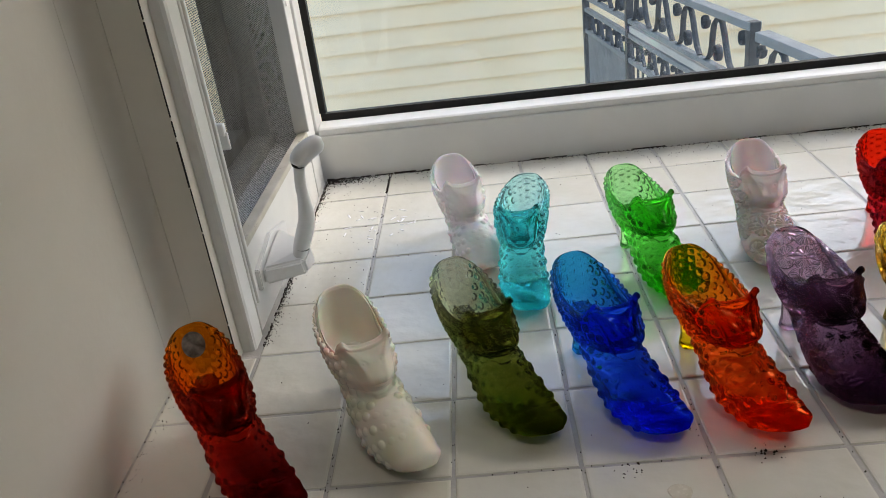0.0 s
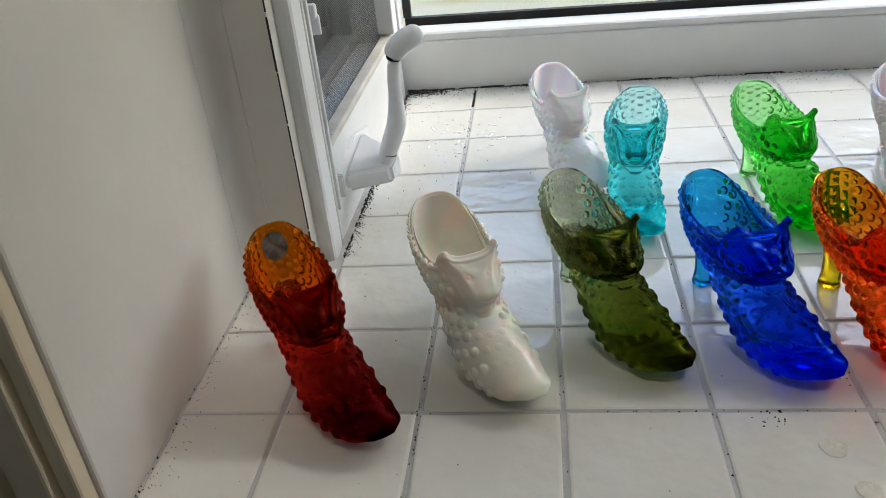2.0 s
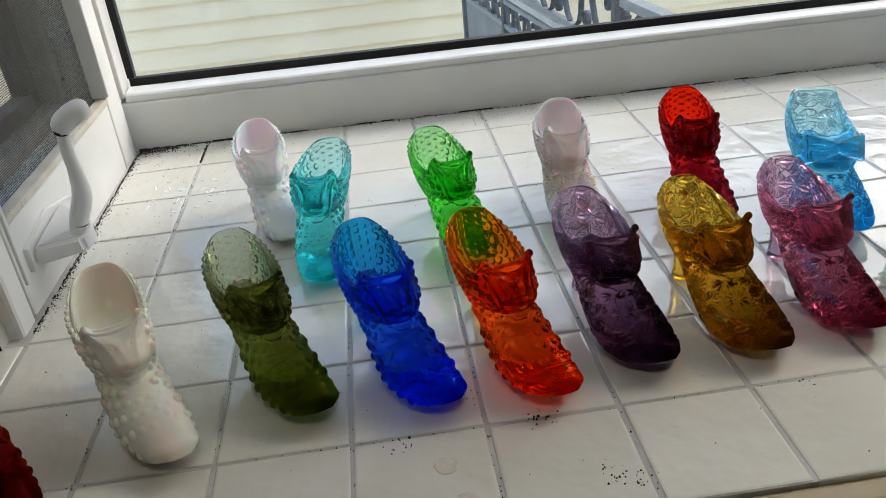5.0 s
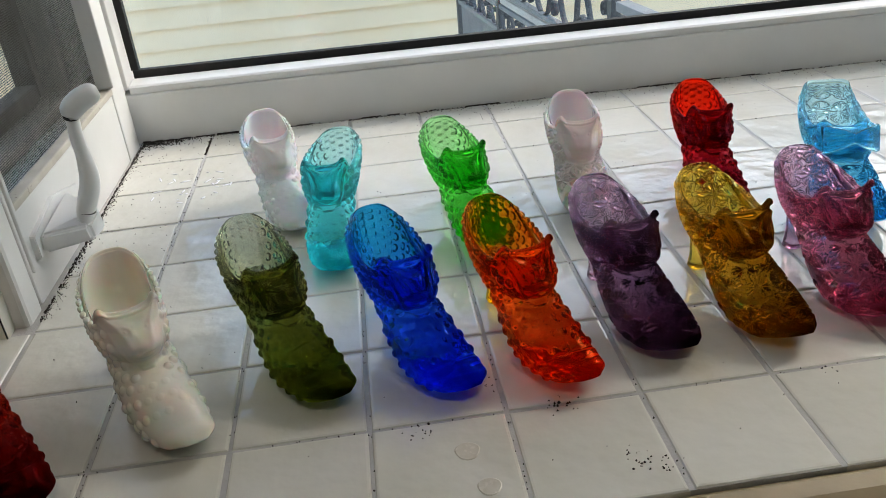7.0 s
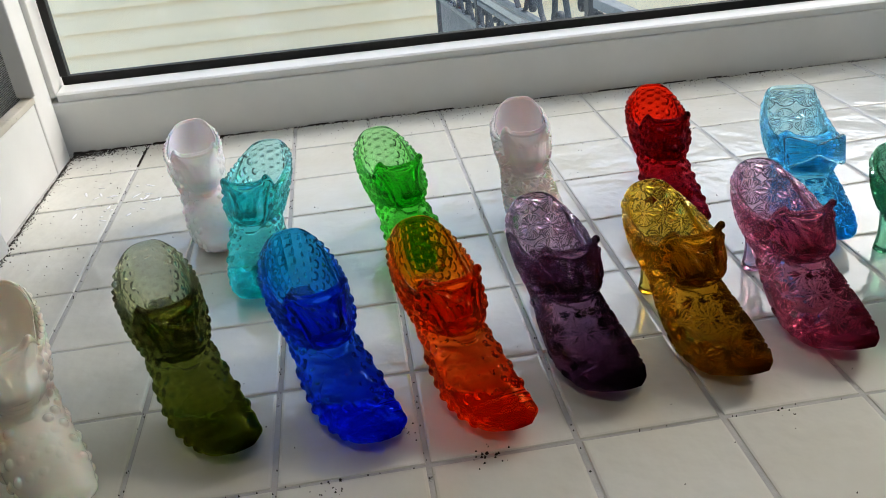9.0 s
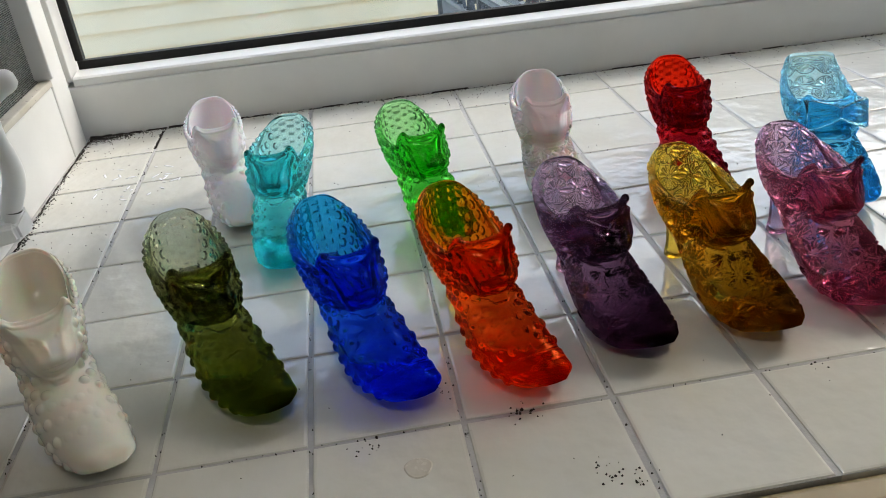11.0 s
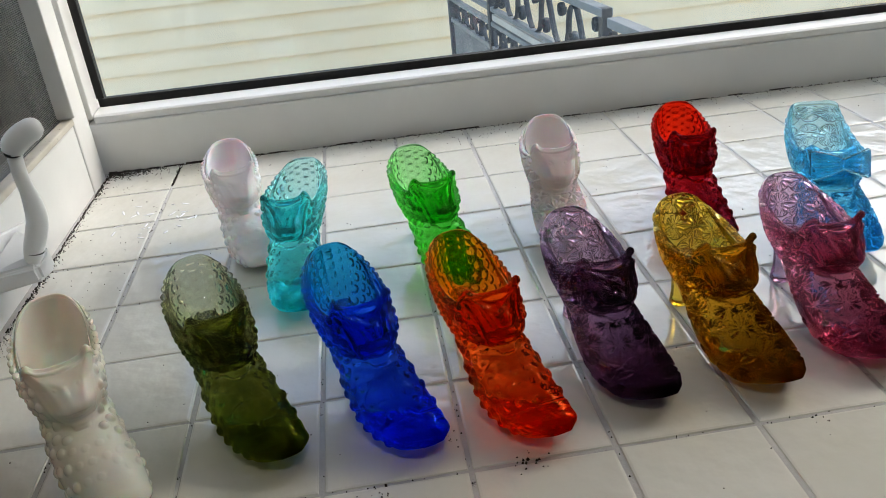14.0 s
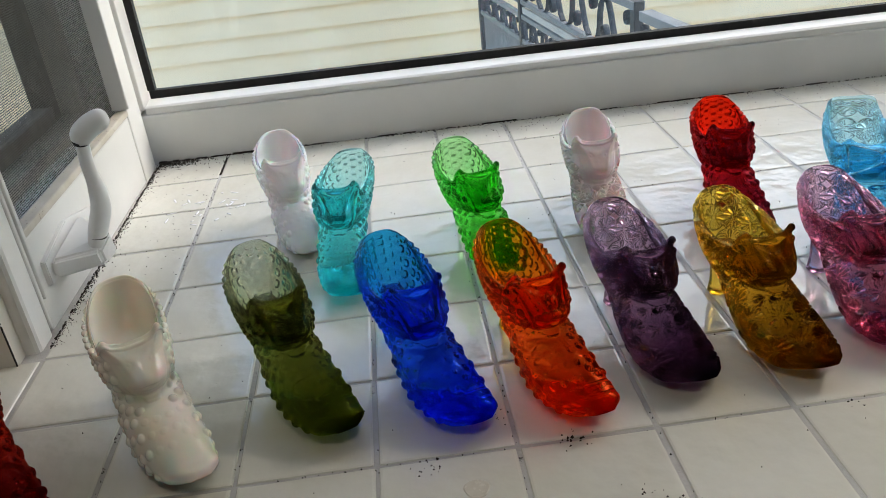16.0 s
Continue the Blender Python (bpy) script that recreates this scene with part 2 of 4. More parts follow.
# walls of the reveal and the room
wall_l = part("wall_west", boxes((WALL_X - 0.35, WALL_X, FRONT - 0.004, RET_Y, -0.9, 1.5), bev=0.002), WALLPAINT)
tagged(wall_l, "white painted plaster reveal beside the tiled sill", "wall", kind="structure")
bm = boxes((WALL_X - 0.35, -0.0165, RET_Y + 0.0001, 0.20, -0.9, 1.5))
R_C = 0.020
arc = [(WALL_X - 0.001, RET_Y + 0.001)] + [(WALL_X + R_C - R_C * math.cos(q), RET_Y - R_C + R_C * math.sin(q)) for q in [k * math.pi / 80 for k in range(41)]]
lo_, hi_ = ([bm.verts.new((x, y, z)) for x, y in arc] for z in (0.0005, 1.5))
for k in range(len(arc)):
    f = bm.faces.new((lo_[k], lo_[(k + 1) % len(arc)], hi_[(k + 1) % len(arc)], hi_[k]))
    f.smooth = 1 <= k <= 40
bmesh.ops.recalc_face_normals(bm, faces=bm.faces)
ret = part("wall_return_west", bm, WALLPAINT)
tagged(ret, "white painted plaster return against the window frame", "wall", kind="structure")
wall_r = part("wall_east", boxes((RIGHT_X, RIGHT_X + 0.35, FRONT - 0.004, 0.20, -0.9, 1.5)), WALLPAINT)
tagged(wall_r, "white painted plaster reveal on the far side", "wall", kind="structure")
lintel = part("wall_lintel", boxes((WALL_X, RIGHT_X, FRONT - 0.004, 0.20, 0.98, 1.5)), WALLPAINT)
tagged(lintel, "white painted plaster lintel over the window", "wall", kind="structure")
apron = part("wall_apron", boxes((WALL_X, RIGHT_X, FRONT + 0.02, 0.20, -0.9, -0.071)), ROOM_DIM)
tagged(apron, "wall below the windowsill, coloured dark for a dim room", "wall", kind="structure")
# unseen room shell in the darkened colour, so the glass reflects a dim room
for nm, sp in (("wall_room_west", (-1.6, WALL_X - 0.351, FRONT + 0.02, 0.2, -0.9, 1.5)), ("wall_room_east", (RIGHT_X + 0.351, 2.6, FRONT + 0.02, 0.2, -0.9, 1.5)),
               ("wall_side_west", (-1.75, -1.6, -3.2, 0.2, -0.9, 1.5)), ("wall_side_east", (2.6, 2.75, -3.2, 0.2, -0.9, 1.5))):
    tagged(part(nm, boxes(sp), ROOM_DIM), "plain room wall, coloured dark for a dim room", "wall", kind="structure")
# opening added out of view to let sky light onto the casing
tagged(part("wall_south", boxes((-1.75, -0.2, -3.35, -3.2, -0.9, 1.5), (0.45, 2.75, -3.35, -3.2, -0.9, 1.5), (-0.2, 0.45, -3.35, -3.2, -0.9, 0.35), (-0.2, 0.45, -3.35, -3.2, 1.25, 1.5)), ROOM_DIM), "plain room wall, coloured dark, with an unseen opening added for light", "wall", kind="structure")
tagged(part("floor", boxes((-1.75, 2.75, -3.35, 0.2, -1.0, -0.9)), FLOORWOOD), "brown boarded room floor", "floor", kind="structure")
tagged(part("ceiling", boxes((-1.75, 2.75, -3.35, 0.2, 1.5, 3.4)), ROOM_DIM), "plain room ceiling, coloured dark for a dim room", "ceiling", kind="structure")


# casing round the reveal, with a stepped profile
def casing(x_in, sgn):
    e = empty("window_casing")
    tagged(e, "beige wooden window casing with stepped moulding", "trim", kind="structure")
    y = FRONT - 0.0045
    steps = [(0.000, 0.010, 0.012), (0.010, 0.030, 0.018), (0.030, 0.034, 0.013), (0.034, 0.058, 0.021), (0.058, 0.078, 0.027)]
    for a, b, d in steps:
        xa, xb = sorted((x_in - sgn * a, x_in - sgn * b))
        part("moulding", boxes((xa, xb, y - d, y, -0.9 if a > 0.2 else -0.003, 1.06), bev=0.0018), CASEPAINT, e)
    return e


casing(WALL_X - 0.002, 1)
casing(RIGHT_X + 0.002, -1)

# ceiling lamp of the room
m_, nt_, out_ = nodes_of("lit_globe")
em = nt_.nodes.new("ShaderNodeEmission")
em.inputs[0].default_value, em.inputs[1].default_value = (1.0, 0.88, 0.74, 1), 105.0
nt_.links.new(em.outputs[0], out_.inputs[0])
lamp = empty("ceiling_lamp", pose(0.45, -0.80, 1.5))
tagged(lamp, "lit round glass ceiling lamp behind the sill", "lamp")
bm = bmesh.new()
bmesh.ops.create_cone(bm, cap_ends=True, segments=32, radius1=0.07, radius2=0.075, depth=0.03, matrix=Matrix.Translation((0, 0, -0.016)))
part("base", bm, VINYL, lamp)
bm = bmesh.new()
bmesh.ops.create_uvsphere(bm, u_segments=28, v_segments=16, radius=0.024, matrix=Matrix.Translation((0, 0, -0.053)))
part("globe", bm, m_, lamp, "glowing globe", smooth=True)

# ---- rear fixed window ----
REAR = pose(0, BACK, 0, 0, 0, SLANT)
W, TOP = 1.13, 0.45
window = empty("window_1", REAR)
tagged(window, "white vinyl fixed garden window pane with black gasket", "window", kind="structure")
part("bottom_rail", boxes((-0.02, W + 0.02, 0.0, 0.075, -0.02, 0.0595), bev=0.002), VINYL, window, "white vinyl bottom rail spotted with mildew")
bm = bmesh.new()
sec = [(0.003, 0.0600), (0.003, 0.0675), (0.006, 0.0695), (0.018, 0.0705), (0.030, 0.0715), (0.034, 0.070), (0.034, 0.0600)]
rr = [[bm.verts.new((x, a, b)) for a, b in sec] for x in (0.0, W)]
for k in range(len(sec)):
    bm.faces.new((rr[0][k], rr[0][(k + 1) % len(sec)], rr[1][(k + 1) % len(sec)], rr[1][k]))
bm.faces.new(rr[0]); bm.faces.new(rr[1][::-1])
bmesh.ops.recalc_face_normals(bm, faces=bm.faces)
part("glazing_bead", bm, VINYL, window, "white glazing bead")
part("gasket", boxes((0.0, W, 0.0345, 0.044, 0.066, 0.0800)), GASKET, window, "black rubber gasket")
part("gasket", boxes((-0.0015, 0.0075, 0.0345, 0.044, 0.0805, TOP)), GASKET, window, "black rubber gasket")
part("gasket", boxes((W - 0.0065, W + 0.0015, 0.0345, 0.044, 0.078, TOP)), GASKET, window, "black rubber gasket")
part("side_bead", boxes((-0.009, -0.002, 0.006, 0.034, 0.064, TOP), bev=0.0015), VINYL, window)
part("side_bead", boxes((W + 0.002, W + 0.009, 0.006, 0.034, 0.064, TOP), bev=0.0015), VINYL, window)
part("stile", boxes((-0.045, -0.0095, 0.002, 0.075, -0.02, TOP + 0.41), bev=0.002), VINYL, window)
part("stile", boxes((W + 0.0095, W + 0.045, 0.002, 0.075, -0.02, TOP + 0.41), bev=0.002), VINYL, window)
# raised out of view as a fascia that keeps sky from the tile reflections
part("top_rail", boxes((-0.009, W + 0.009, 0.0, 0.075, TOP + 0.002, TOP + 0.41), bev=0.002), VINYL, window)
glass = part("pane", boxes((0.002, W - 0.002, 0.036, 0.040, 0.073, TOP + 0.004)), PANE, window, "clear window glass")
glass.visible_shadow = False

# unseen roof of the window box; opaque part added to block sky, rest glazed
roof = empty("window_roof")
tagged(roof, "unseen sloping roof of the window box, panel added to block sky, partly glazed", "window", kind="structure")
bm = bmesh.new()
ya, yb, za, zb = 0.19, BACK + 0.07, 1.0, TOP + 0.40
for x0, x1 in ((-0.045, -0.01), (W * 0.5 - 0.02, W * 0.5 + 0.02), (W + 0.01, W + 0.045)):
    vs = [bm.verts.new(c) for c in ((x0, ya, za), (x1, ya, za), (x1, yb, zb), (x0, yb, zb), (x0, ya, za + 0.03), (x1, ya, za + 0.03), (x1, yb, zb + 0.03), (x0, yb, zb + 0.03))]
    for f in ((0, 3, 2, 1), (4, 5, 6, 7), (0, 1, 5, 4), (1, 2, 6, 5), (2, 3, 7, 6), (3, 0, 4, 7)):
        bm.faces.new([vs[i] for i in f])
part("rafter", bm, VINYL, roof)
YM = 0.50                 # panel up to here, glass beyond
for nm, y0, y1, mat in (("sky_block_panel", ya, YM, VINYL), ("roof_pane", YM, yb, PANE)):
    z0, z1 = (za + (zb - za) * (y - ya) / (yb - ya) + 0.012 for y in (y0, y1))
    bm = bmesh.new()
    bm.faces.new([bm.verts.new(c) for c in ((-0.02, y0, z0), (W + 0.02, y0, z0), (W + 0.02, y1, z1), (-0.02, y1, z1))])
    bmesh.ops.solidify(bm, geom=list(bm.faces), thickness=0.006)
    pn = part(nm, bm, mat, roof)
    if mat is PANE:
        pn.visible_shadow = False

# ---- side casement with fly-screen ----
SIDE = pose(-0.0045, 0.181, 0, 0, 0, -0.6)


def side_window(m, mirror):
    s = -1 if mirror else 1
    e = empty("window_2", m)
    tagged(e, "white vinyl side casement with a grey fly-screen" if not mirror else "white vinyl side casement with clear glass", "window", kind="structure")

    def bx(x0, x1, *r):
        return (x0, x1, *r) if s > 0 else (-x1, -x0, *r)
    L = 0.402
    part("jamb", boxes(bx(-0.05, 0.0, 0.0, 0.0285, -0.02, 0.98), bev=0.0040), VINYL, e)
    part("sash_stile", boxes(bx(-0.05, -0.0005, 0.0300, 0.0342, 0.002, 0.97), bev=0.0012), VINYL, e)
    part("jamb", boxes(bx(-0.05, -0.001, L - 0.052, L - 0.006, -0.02, 0.86), bev=0.002), VINYL, e)
    part("sash_bead", boxes(bx(-0.020, 0.0045, L - 0.060, L - 0.053, 0.088, 0.86), bev=0.0015), VINYL, e)
    part("bottom_rail", boxes(bx(-0.05, -0.002, 0.0345, L - 0.0525, -0.02, 0.0785), bev=0.002), VINYL, e, "white vinyl bottom rail with mildew at its foot")
    part("rail_bead", boxes(bx(-0.012, 0.0005, 0.036, L - 0.054, 0.0795, 0.0865), bev=0.0015), GRIMYBEAD, e, "grimy beige screen bead")
    part("stile_bead", boxes(bx(-0.012, 0.0015, 0.0345, 0.0395, 0.0275, 0.97), bev=0.0012), VINYL, e)
    part("top_rail", boxes(bx(-0.05, 0.0, 0.0, L - 0.006, 0.86, 0.98), bev=0.002), VINYL, e)
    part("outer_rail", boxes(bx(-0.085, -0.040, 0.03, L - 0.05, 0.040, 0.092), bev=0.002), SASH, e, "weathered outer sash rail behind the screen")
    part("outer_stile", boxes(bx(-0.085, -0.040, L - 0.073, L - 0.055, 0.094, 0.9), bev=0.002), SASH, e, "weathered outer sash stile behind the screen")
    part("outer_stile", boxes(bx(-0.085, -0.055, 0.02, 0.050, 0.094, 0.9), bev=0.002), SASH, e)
    if not mirror:
        part("rail_lip", boxes(bx(-0.085, -0.062, 0.051, L - 0.092, 0.093, 0.110), bev=0.002), DARKSASH, e, "dark brown sash lip")
        part("stile_lip", boxes(bx(-0.085, -0.062, L - 0.091, L - 0.074, 0.094, 0.9), bev=0.002), DARKSASH, e, "dark brown sash lip")
    p = part("pane", boxes(bx(-0.073, -0.069, 0.051, L - 0.090, 0.100, 0.9)), PANE, e)
    p.visible_shadow = False
    if not mirror:
        part("fly_screen", boxes(bx(-0.0140, -0.0135, 0.0345, L - 0.053, 0.079, 0.86)), SCREEN, e, "grey woven fly-screen")
        bm = bmesh.new()
        box(bm, -0.004, 0.0045, 0.0435, 0.0505, 0.181, 0.192, bev=0.0015)
        box(bm, -0.002, 0.006, 0.0455, 0.049, 0.169, 0.184, bev=0.0012)
        part("screen_clip", bm, HANDLE_WHITE, e, "small white plastic screen clip")
        for yy, zz in ((L - 0.030, 0.235), (L - 0.030, 0.40)):
            b = bmesh.new()
            bmesh.ops.create_cone(b, segments=14, radius1=0.0038, radius2=0.003, depth=0.003, cap_ends=True, matrix=pose(0.0, yy, zz, 0, 90, 0))
            part("screw_cap", b, HANDLE_WHITE, e, smooth=False)
    return e


side_window(SIDE, False)
side_window(pose(W + 0.0045, 0.181, 0, 0, 0, 0.6), True)

# ---- casement handle ----
handle = empty("casement_handle", pose(0, 0, 0))
tagged(handle, "white folding casement lock handle on the window rail", "handle")
bm = bmesh.new()
foot = [(0.232, 0.031), (0.352, 0.031), (0.352, 0.048), (0.292, 0.062), (0.232, 0.052)]
a = [bm.verts.new((-0.0075, y, z)) for y, z in foot]
b = [bm.verts.new((-0.0015, y, z)) for y, z in foot]
n = len(foot)
bm.faces.new(a[::-1]); bm.faces.new(b)
for k in range(n):
    bm.faces.new((a[k], a[(k + 1) % n], b[(k + 1) % n], b[k]))
bmesh.ops.recalc_face_normals(bm, faces=bm.faces)
bmesh.ops.bevel(bm, geom=list(bm.edges), offset=0.0008, segments=2, affect='EDGES')
part("base_plate", bm, HANDLE_WHITE, handle)
# black slab behind the plate draws the shade of the gap round it
part("plate_gap_shade", boxes((-0.0086, -0.0075, 0.2305, 0.3535, 0.030, 0.0535)), GASKET, handle, "black slab put in for the shade round the plate")
bm = bmesh.new()
lo = [(-0.001, 0.236, 0.033), (0.037, 0.252, 0.033), (0.042, 0.272, 0.034), (-0.001, 0.330, 0.034)]
hi = [(-0.001, 0.238, 0.050), (0.034, 0.254, 0.047), (0.040, 0.272, 0.055), (-0.001, 0.318, 0.056)]
a = [bm.verts.new(p) for p in lo]
b = [bm.verts.new(p) for p in hi]
bm.faces.new(a[::-1]); bm.faces.new(b)
for k in range(4):
    bm.faces.new((a[k], a[(k + 1) % 4], b[(k + 1) % 4], b[k]))
bmesh.ops.recalc_face_normals(bm, faces=bm.faces)
bmesh.ops.bevel(bm, geom=list(bm.edges), offset=0.003, segments=3, affect='EDGES')
part("housing", bm, HANDLE_WHITE, handle)
LEVER = [(0.029, 0.263, 0.047), (0.034, 0.264, 0.060), (0.042, 0.266, 0.080), (0.045, 0.262, 0.100), (0.047, 0.254, 0.122), (0.051, 0.247, 0.144)]
part("lever", sweep(spline(LEVER, 24), [0.0075 + 0.0032 * math.sin(math.pi * min(1, k / 16)) - 0.0012 * k / 24 for k in range(24)], 18, 0.8), HANDLE_WHITE, handle, smooth=True)
part("joint_ring", sweep([(0.0325, 0.2635, 0.0555), (0.0330, 0.2637, 0.0570)], [0.0092, 0.0093], 18, 0.8), GASKET, handle, "dark seam at the lever's pivot", smooth=True)
part("joint_ring", sweep([(0.0506, 0.2470, 0.1431), (0.0508, 0.2468, 0.1438)], [0.0070, 0.0070], 18, 0.9), GASKET, handle, "dark seam under the grip", smooth=True)
KNOB = [(0.0500, 0.2460, 0.1435), (0.0535, 0.2470, 0.1495), (0.0600, 0.2495, 0.1545), (0.0670, 0.2520, 0.1575), (0.0735, 0.2545, 0.1590)]
part("grip", sweep(spline(KNOB, 14), [0.0066, 0.0078, 0.0086, 0.0090, 0.0091, 0.0091, 0.0091, 0.0091, 0.0090, 0.0089, 0.0086, 0.0080, 0.0066, 0.0035], 18, 1.0), HANDLE_WHITE, handle, smooth=True)


# ---- glass slippers ----
def curve_at(ts, xs, t):
    """Smooth values at t through (ts, xs)."""
    ts, xs = np.array(ts), np.array(xs)
    m = np.gradient(xs, ts)
    i = np.clip(np.searchsorted(ts, t, side="right") - 1, 0, len(ts) - 2)
    h = ts[i + 1] - ts[i]
    u = (t - ts[i]) / h
    return (2 * u ** 3 - 3 * u ** 2 + 1) * xs[i] + (u ** 3 - 2 * u ** 2 + u) * h * m[i] + (3 * u ** 2 - 2 * u ** 3) * xs[i + 1] + (u ** 3 - u ** 2) * h * m[i + 1]


TS = [0.0, 0.15, 0.28, 0.38, 0.46, 0.56, 0.68, 0.80, 0.91, 0.97, 1.0]
BX = [0.000, 0.002, 0.006, 0.012, 0.022, 0.045, 0.072, 0.098, 0.126, 0.1420, 0.1520]
BZ = [0.079, 0.065, 0.053, 0.0450, 0.0400, 0.0310, 0.0150, 0.0020, 0.0026, 0.0078, 0.0142]
FX = [0.0875, 0.0975, 0.1045, 0.1010, 0.1015, 0.1075, 0.1180, 0.1300, 0.1420, 0.1495, 0.1530]
FZ = [0.074, 0.066, 0.0560, 0.0465, 0.0420, 0.0400, 0.0365, 0.0305, 0.0235, 0.0195, 0.0155]
WD = [0.0240, 0.0244, 0.0234, 0.0218, 0.0206, 0.0204, 0.0212, 0.0210, 0.0174, 0.0134, 0.0062]
RIM_CAT = ([0, 10, 21, 31, 39, 50, 64, 82, 105, 135, 160, 180], [0.0742, 0.0746, 0.0762, 0.0802, 0.0770, 0.0685, 0.0612, 0.0602, 0.0645, 0.0735, 0.0775, 0.078])
RIM_BOW = ([0, 20, 38, 60, 80, 110, 135, 155, 180], [0.068, 0.070, 0.072, 0.064, 0.060, 0.070, 0.0820, 0.0835, 0.0830])


def shell(t, phi, rim, square):
    """Places on the smooth outer skin, t down from the rim to the toe, phi round from the front."""
    c, s = np.cos(phi), np.sin(phi)
    ex = 0.62 if square else np.where(c > 0, 0.64 + 0.28 * np.clip(t / 0.16, 0, 1), 0.84 + 0.04 * np.clip(t / 0.5, 0, 1)) - 0.1 * np.clip((t - 0.7) / 0.25, 0, 1)
    ce, se = np.sign(c) * np.abs(c) ** ex, np.sign(s) * np.abs(s) ** ex
    bx, bz, fx, fz, w = (curve_at(TS, q, t) for q in (BX, BZ, FX, FZ, WD))
    front = np.clip(c, 0, 1) ** 1.5
    neck = np.exp(-((t - 0.43) / 0.07) ** 2)
    x = (bx + fx) / 2 + (fx - bx) / 2 * ce
    z = (bz + fz) / 2 + (fz - bz) / 2 * ce
    rear = np.clip(-c + 0.5, 0, 1.5) / 1.5
    y = w * se * (1 - 0.14 * front * neck) * (1 - 0.24 * rear * np.exp(-((t - 0.48) / 0.15) ** 2))
    d = np.abs(np.degrees(np.arctan2(s, c)))
    if not square:
        y = y * (1 + 0.07 * np.exp(-((d - 32) / 14) ** 2) * np.exp(-(t / 0.09) ** 2) - 0.10 * np.exp(-((d - 66) / 18) ** 2) * np.exp(-(t / 0.14) ** 2))
        x = x + 0.003 * np.exp(-((d - 32) / 11) ** 2) * np.exp(-(t / 0.06) ** 2)
    zr = curve_at(*rim, d)
    fade = np.clip(1 - t / 0.30, 0, 1) ** 1.6
    z = z + (zr - z) * fade * np.clip(1 - t / 0.35, 0, 1)
    sole = np.clip((t - 0.5) / 0.2, 0, 1)
    z = np.where((c < 0), z + sole * 0.2 * (bz - z) * np.abs(c), z)
    y = y - 0.0062 * np.sin(np.pi * np.clip(x / 0.152, 0, 1))
    y = y + 0.0025 * np.clip((x - 0.105) / 0.047, 0, 1) ** 1.5
    return np.stack([x, y, z], -1)


def moulded_face(t, a, soft):
    """Relief of the animal head, bib and tongue on the front; a is the angle from the front, soft blurs it on milky glass."""
    w = np.abs(a)
    g = lambda t0, p0, st, sp: np.exp(-((t - t0) / st) ** 2 - ((w - p0) / sp) ** 2)
    d = 0.0012 * np.exp(-(t / 0.022) ** 2) * np.exp(-(a / 0.75) ** 4)
    d = d - 0.0034 * g(0.085, 0, 0.050, 0.24)                                  # dished forehead
    d = d - 0.0012 * g(0.050, 0.56, 0.035, 0.08)                               # hollow of each ear
    d = d + 0.0013 * np.exp(-((w - 0.62 + 1.3 * t) / 0.10) ** 2) * np.clip((t - 0.05) / 0.04, 0, 1) * np.clip((0.34 - t) / 0.05, 0, 1)   # brow to muzzle
    d = d + 0.0012 * np.exp(-((w - 1.08 + 1.5 * t) / 0.07) ** 2) * np.clip((t - 0.06) / 0.04, 0, 1) * np.clip((0.42 - t) / 0.05, 0, 1)   # ruff
    d = d - 0.0022 * g(0.150, 0.30, 0.026, 0.12) + 0.0016 * g(0.152, 0.30, 0.012, 0.05)   # eyes
    d = d + 0.0006 * g(0.205, 0, 0.05, 0.08) + 0.0034 * g(0.265, 0, 0.034, 0.22)          # nose and muzzle
    d = d + 0.0026 * g(0.265, 0.42, 0.045, 0.20)  # cheeks
    d = d - 0.0018 * g(0.308, 0, 0.008, 0.26) + 0.0016 * g(0.330, 0, 0.014, 0.18)          # mouth and chin
    d = d - 0.0014 * np.exp(-((t - 0.385) / 0.016) ** 2) * np.exp(-(a / 0.7) ** 4)         # throat
    d = d + 0.0030 * np.exp(-((t - 0.445) / 0.042) ** 6) * np.exp(-(a / (0.34 - 1.2 * (t - 0.40))) ** 6)   # bib
    d = d + (0.0 if soft else 0.0005) * np.cos(a * 46) * np.exp(-(a / 0.42) ** 6) * np.exp(-((t - 0.585) / 0.06) ** 6)
    return d * (0.28 if soft else 1.0)


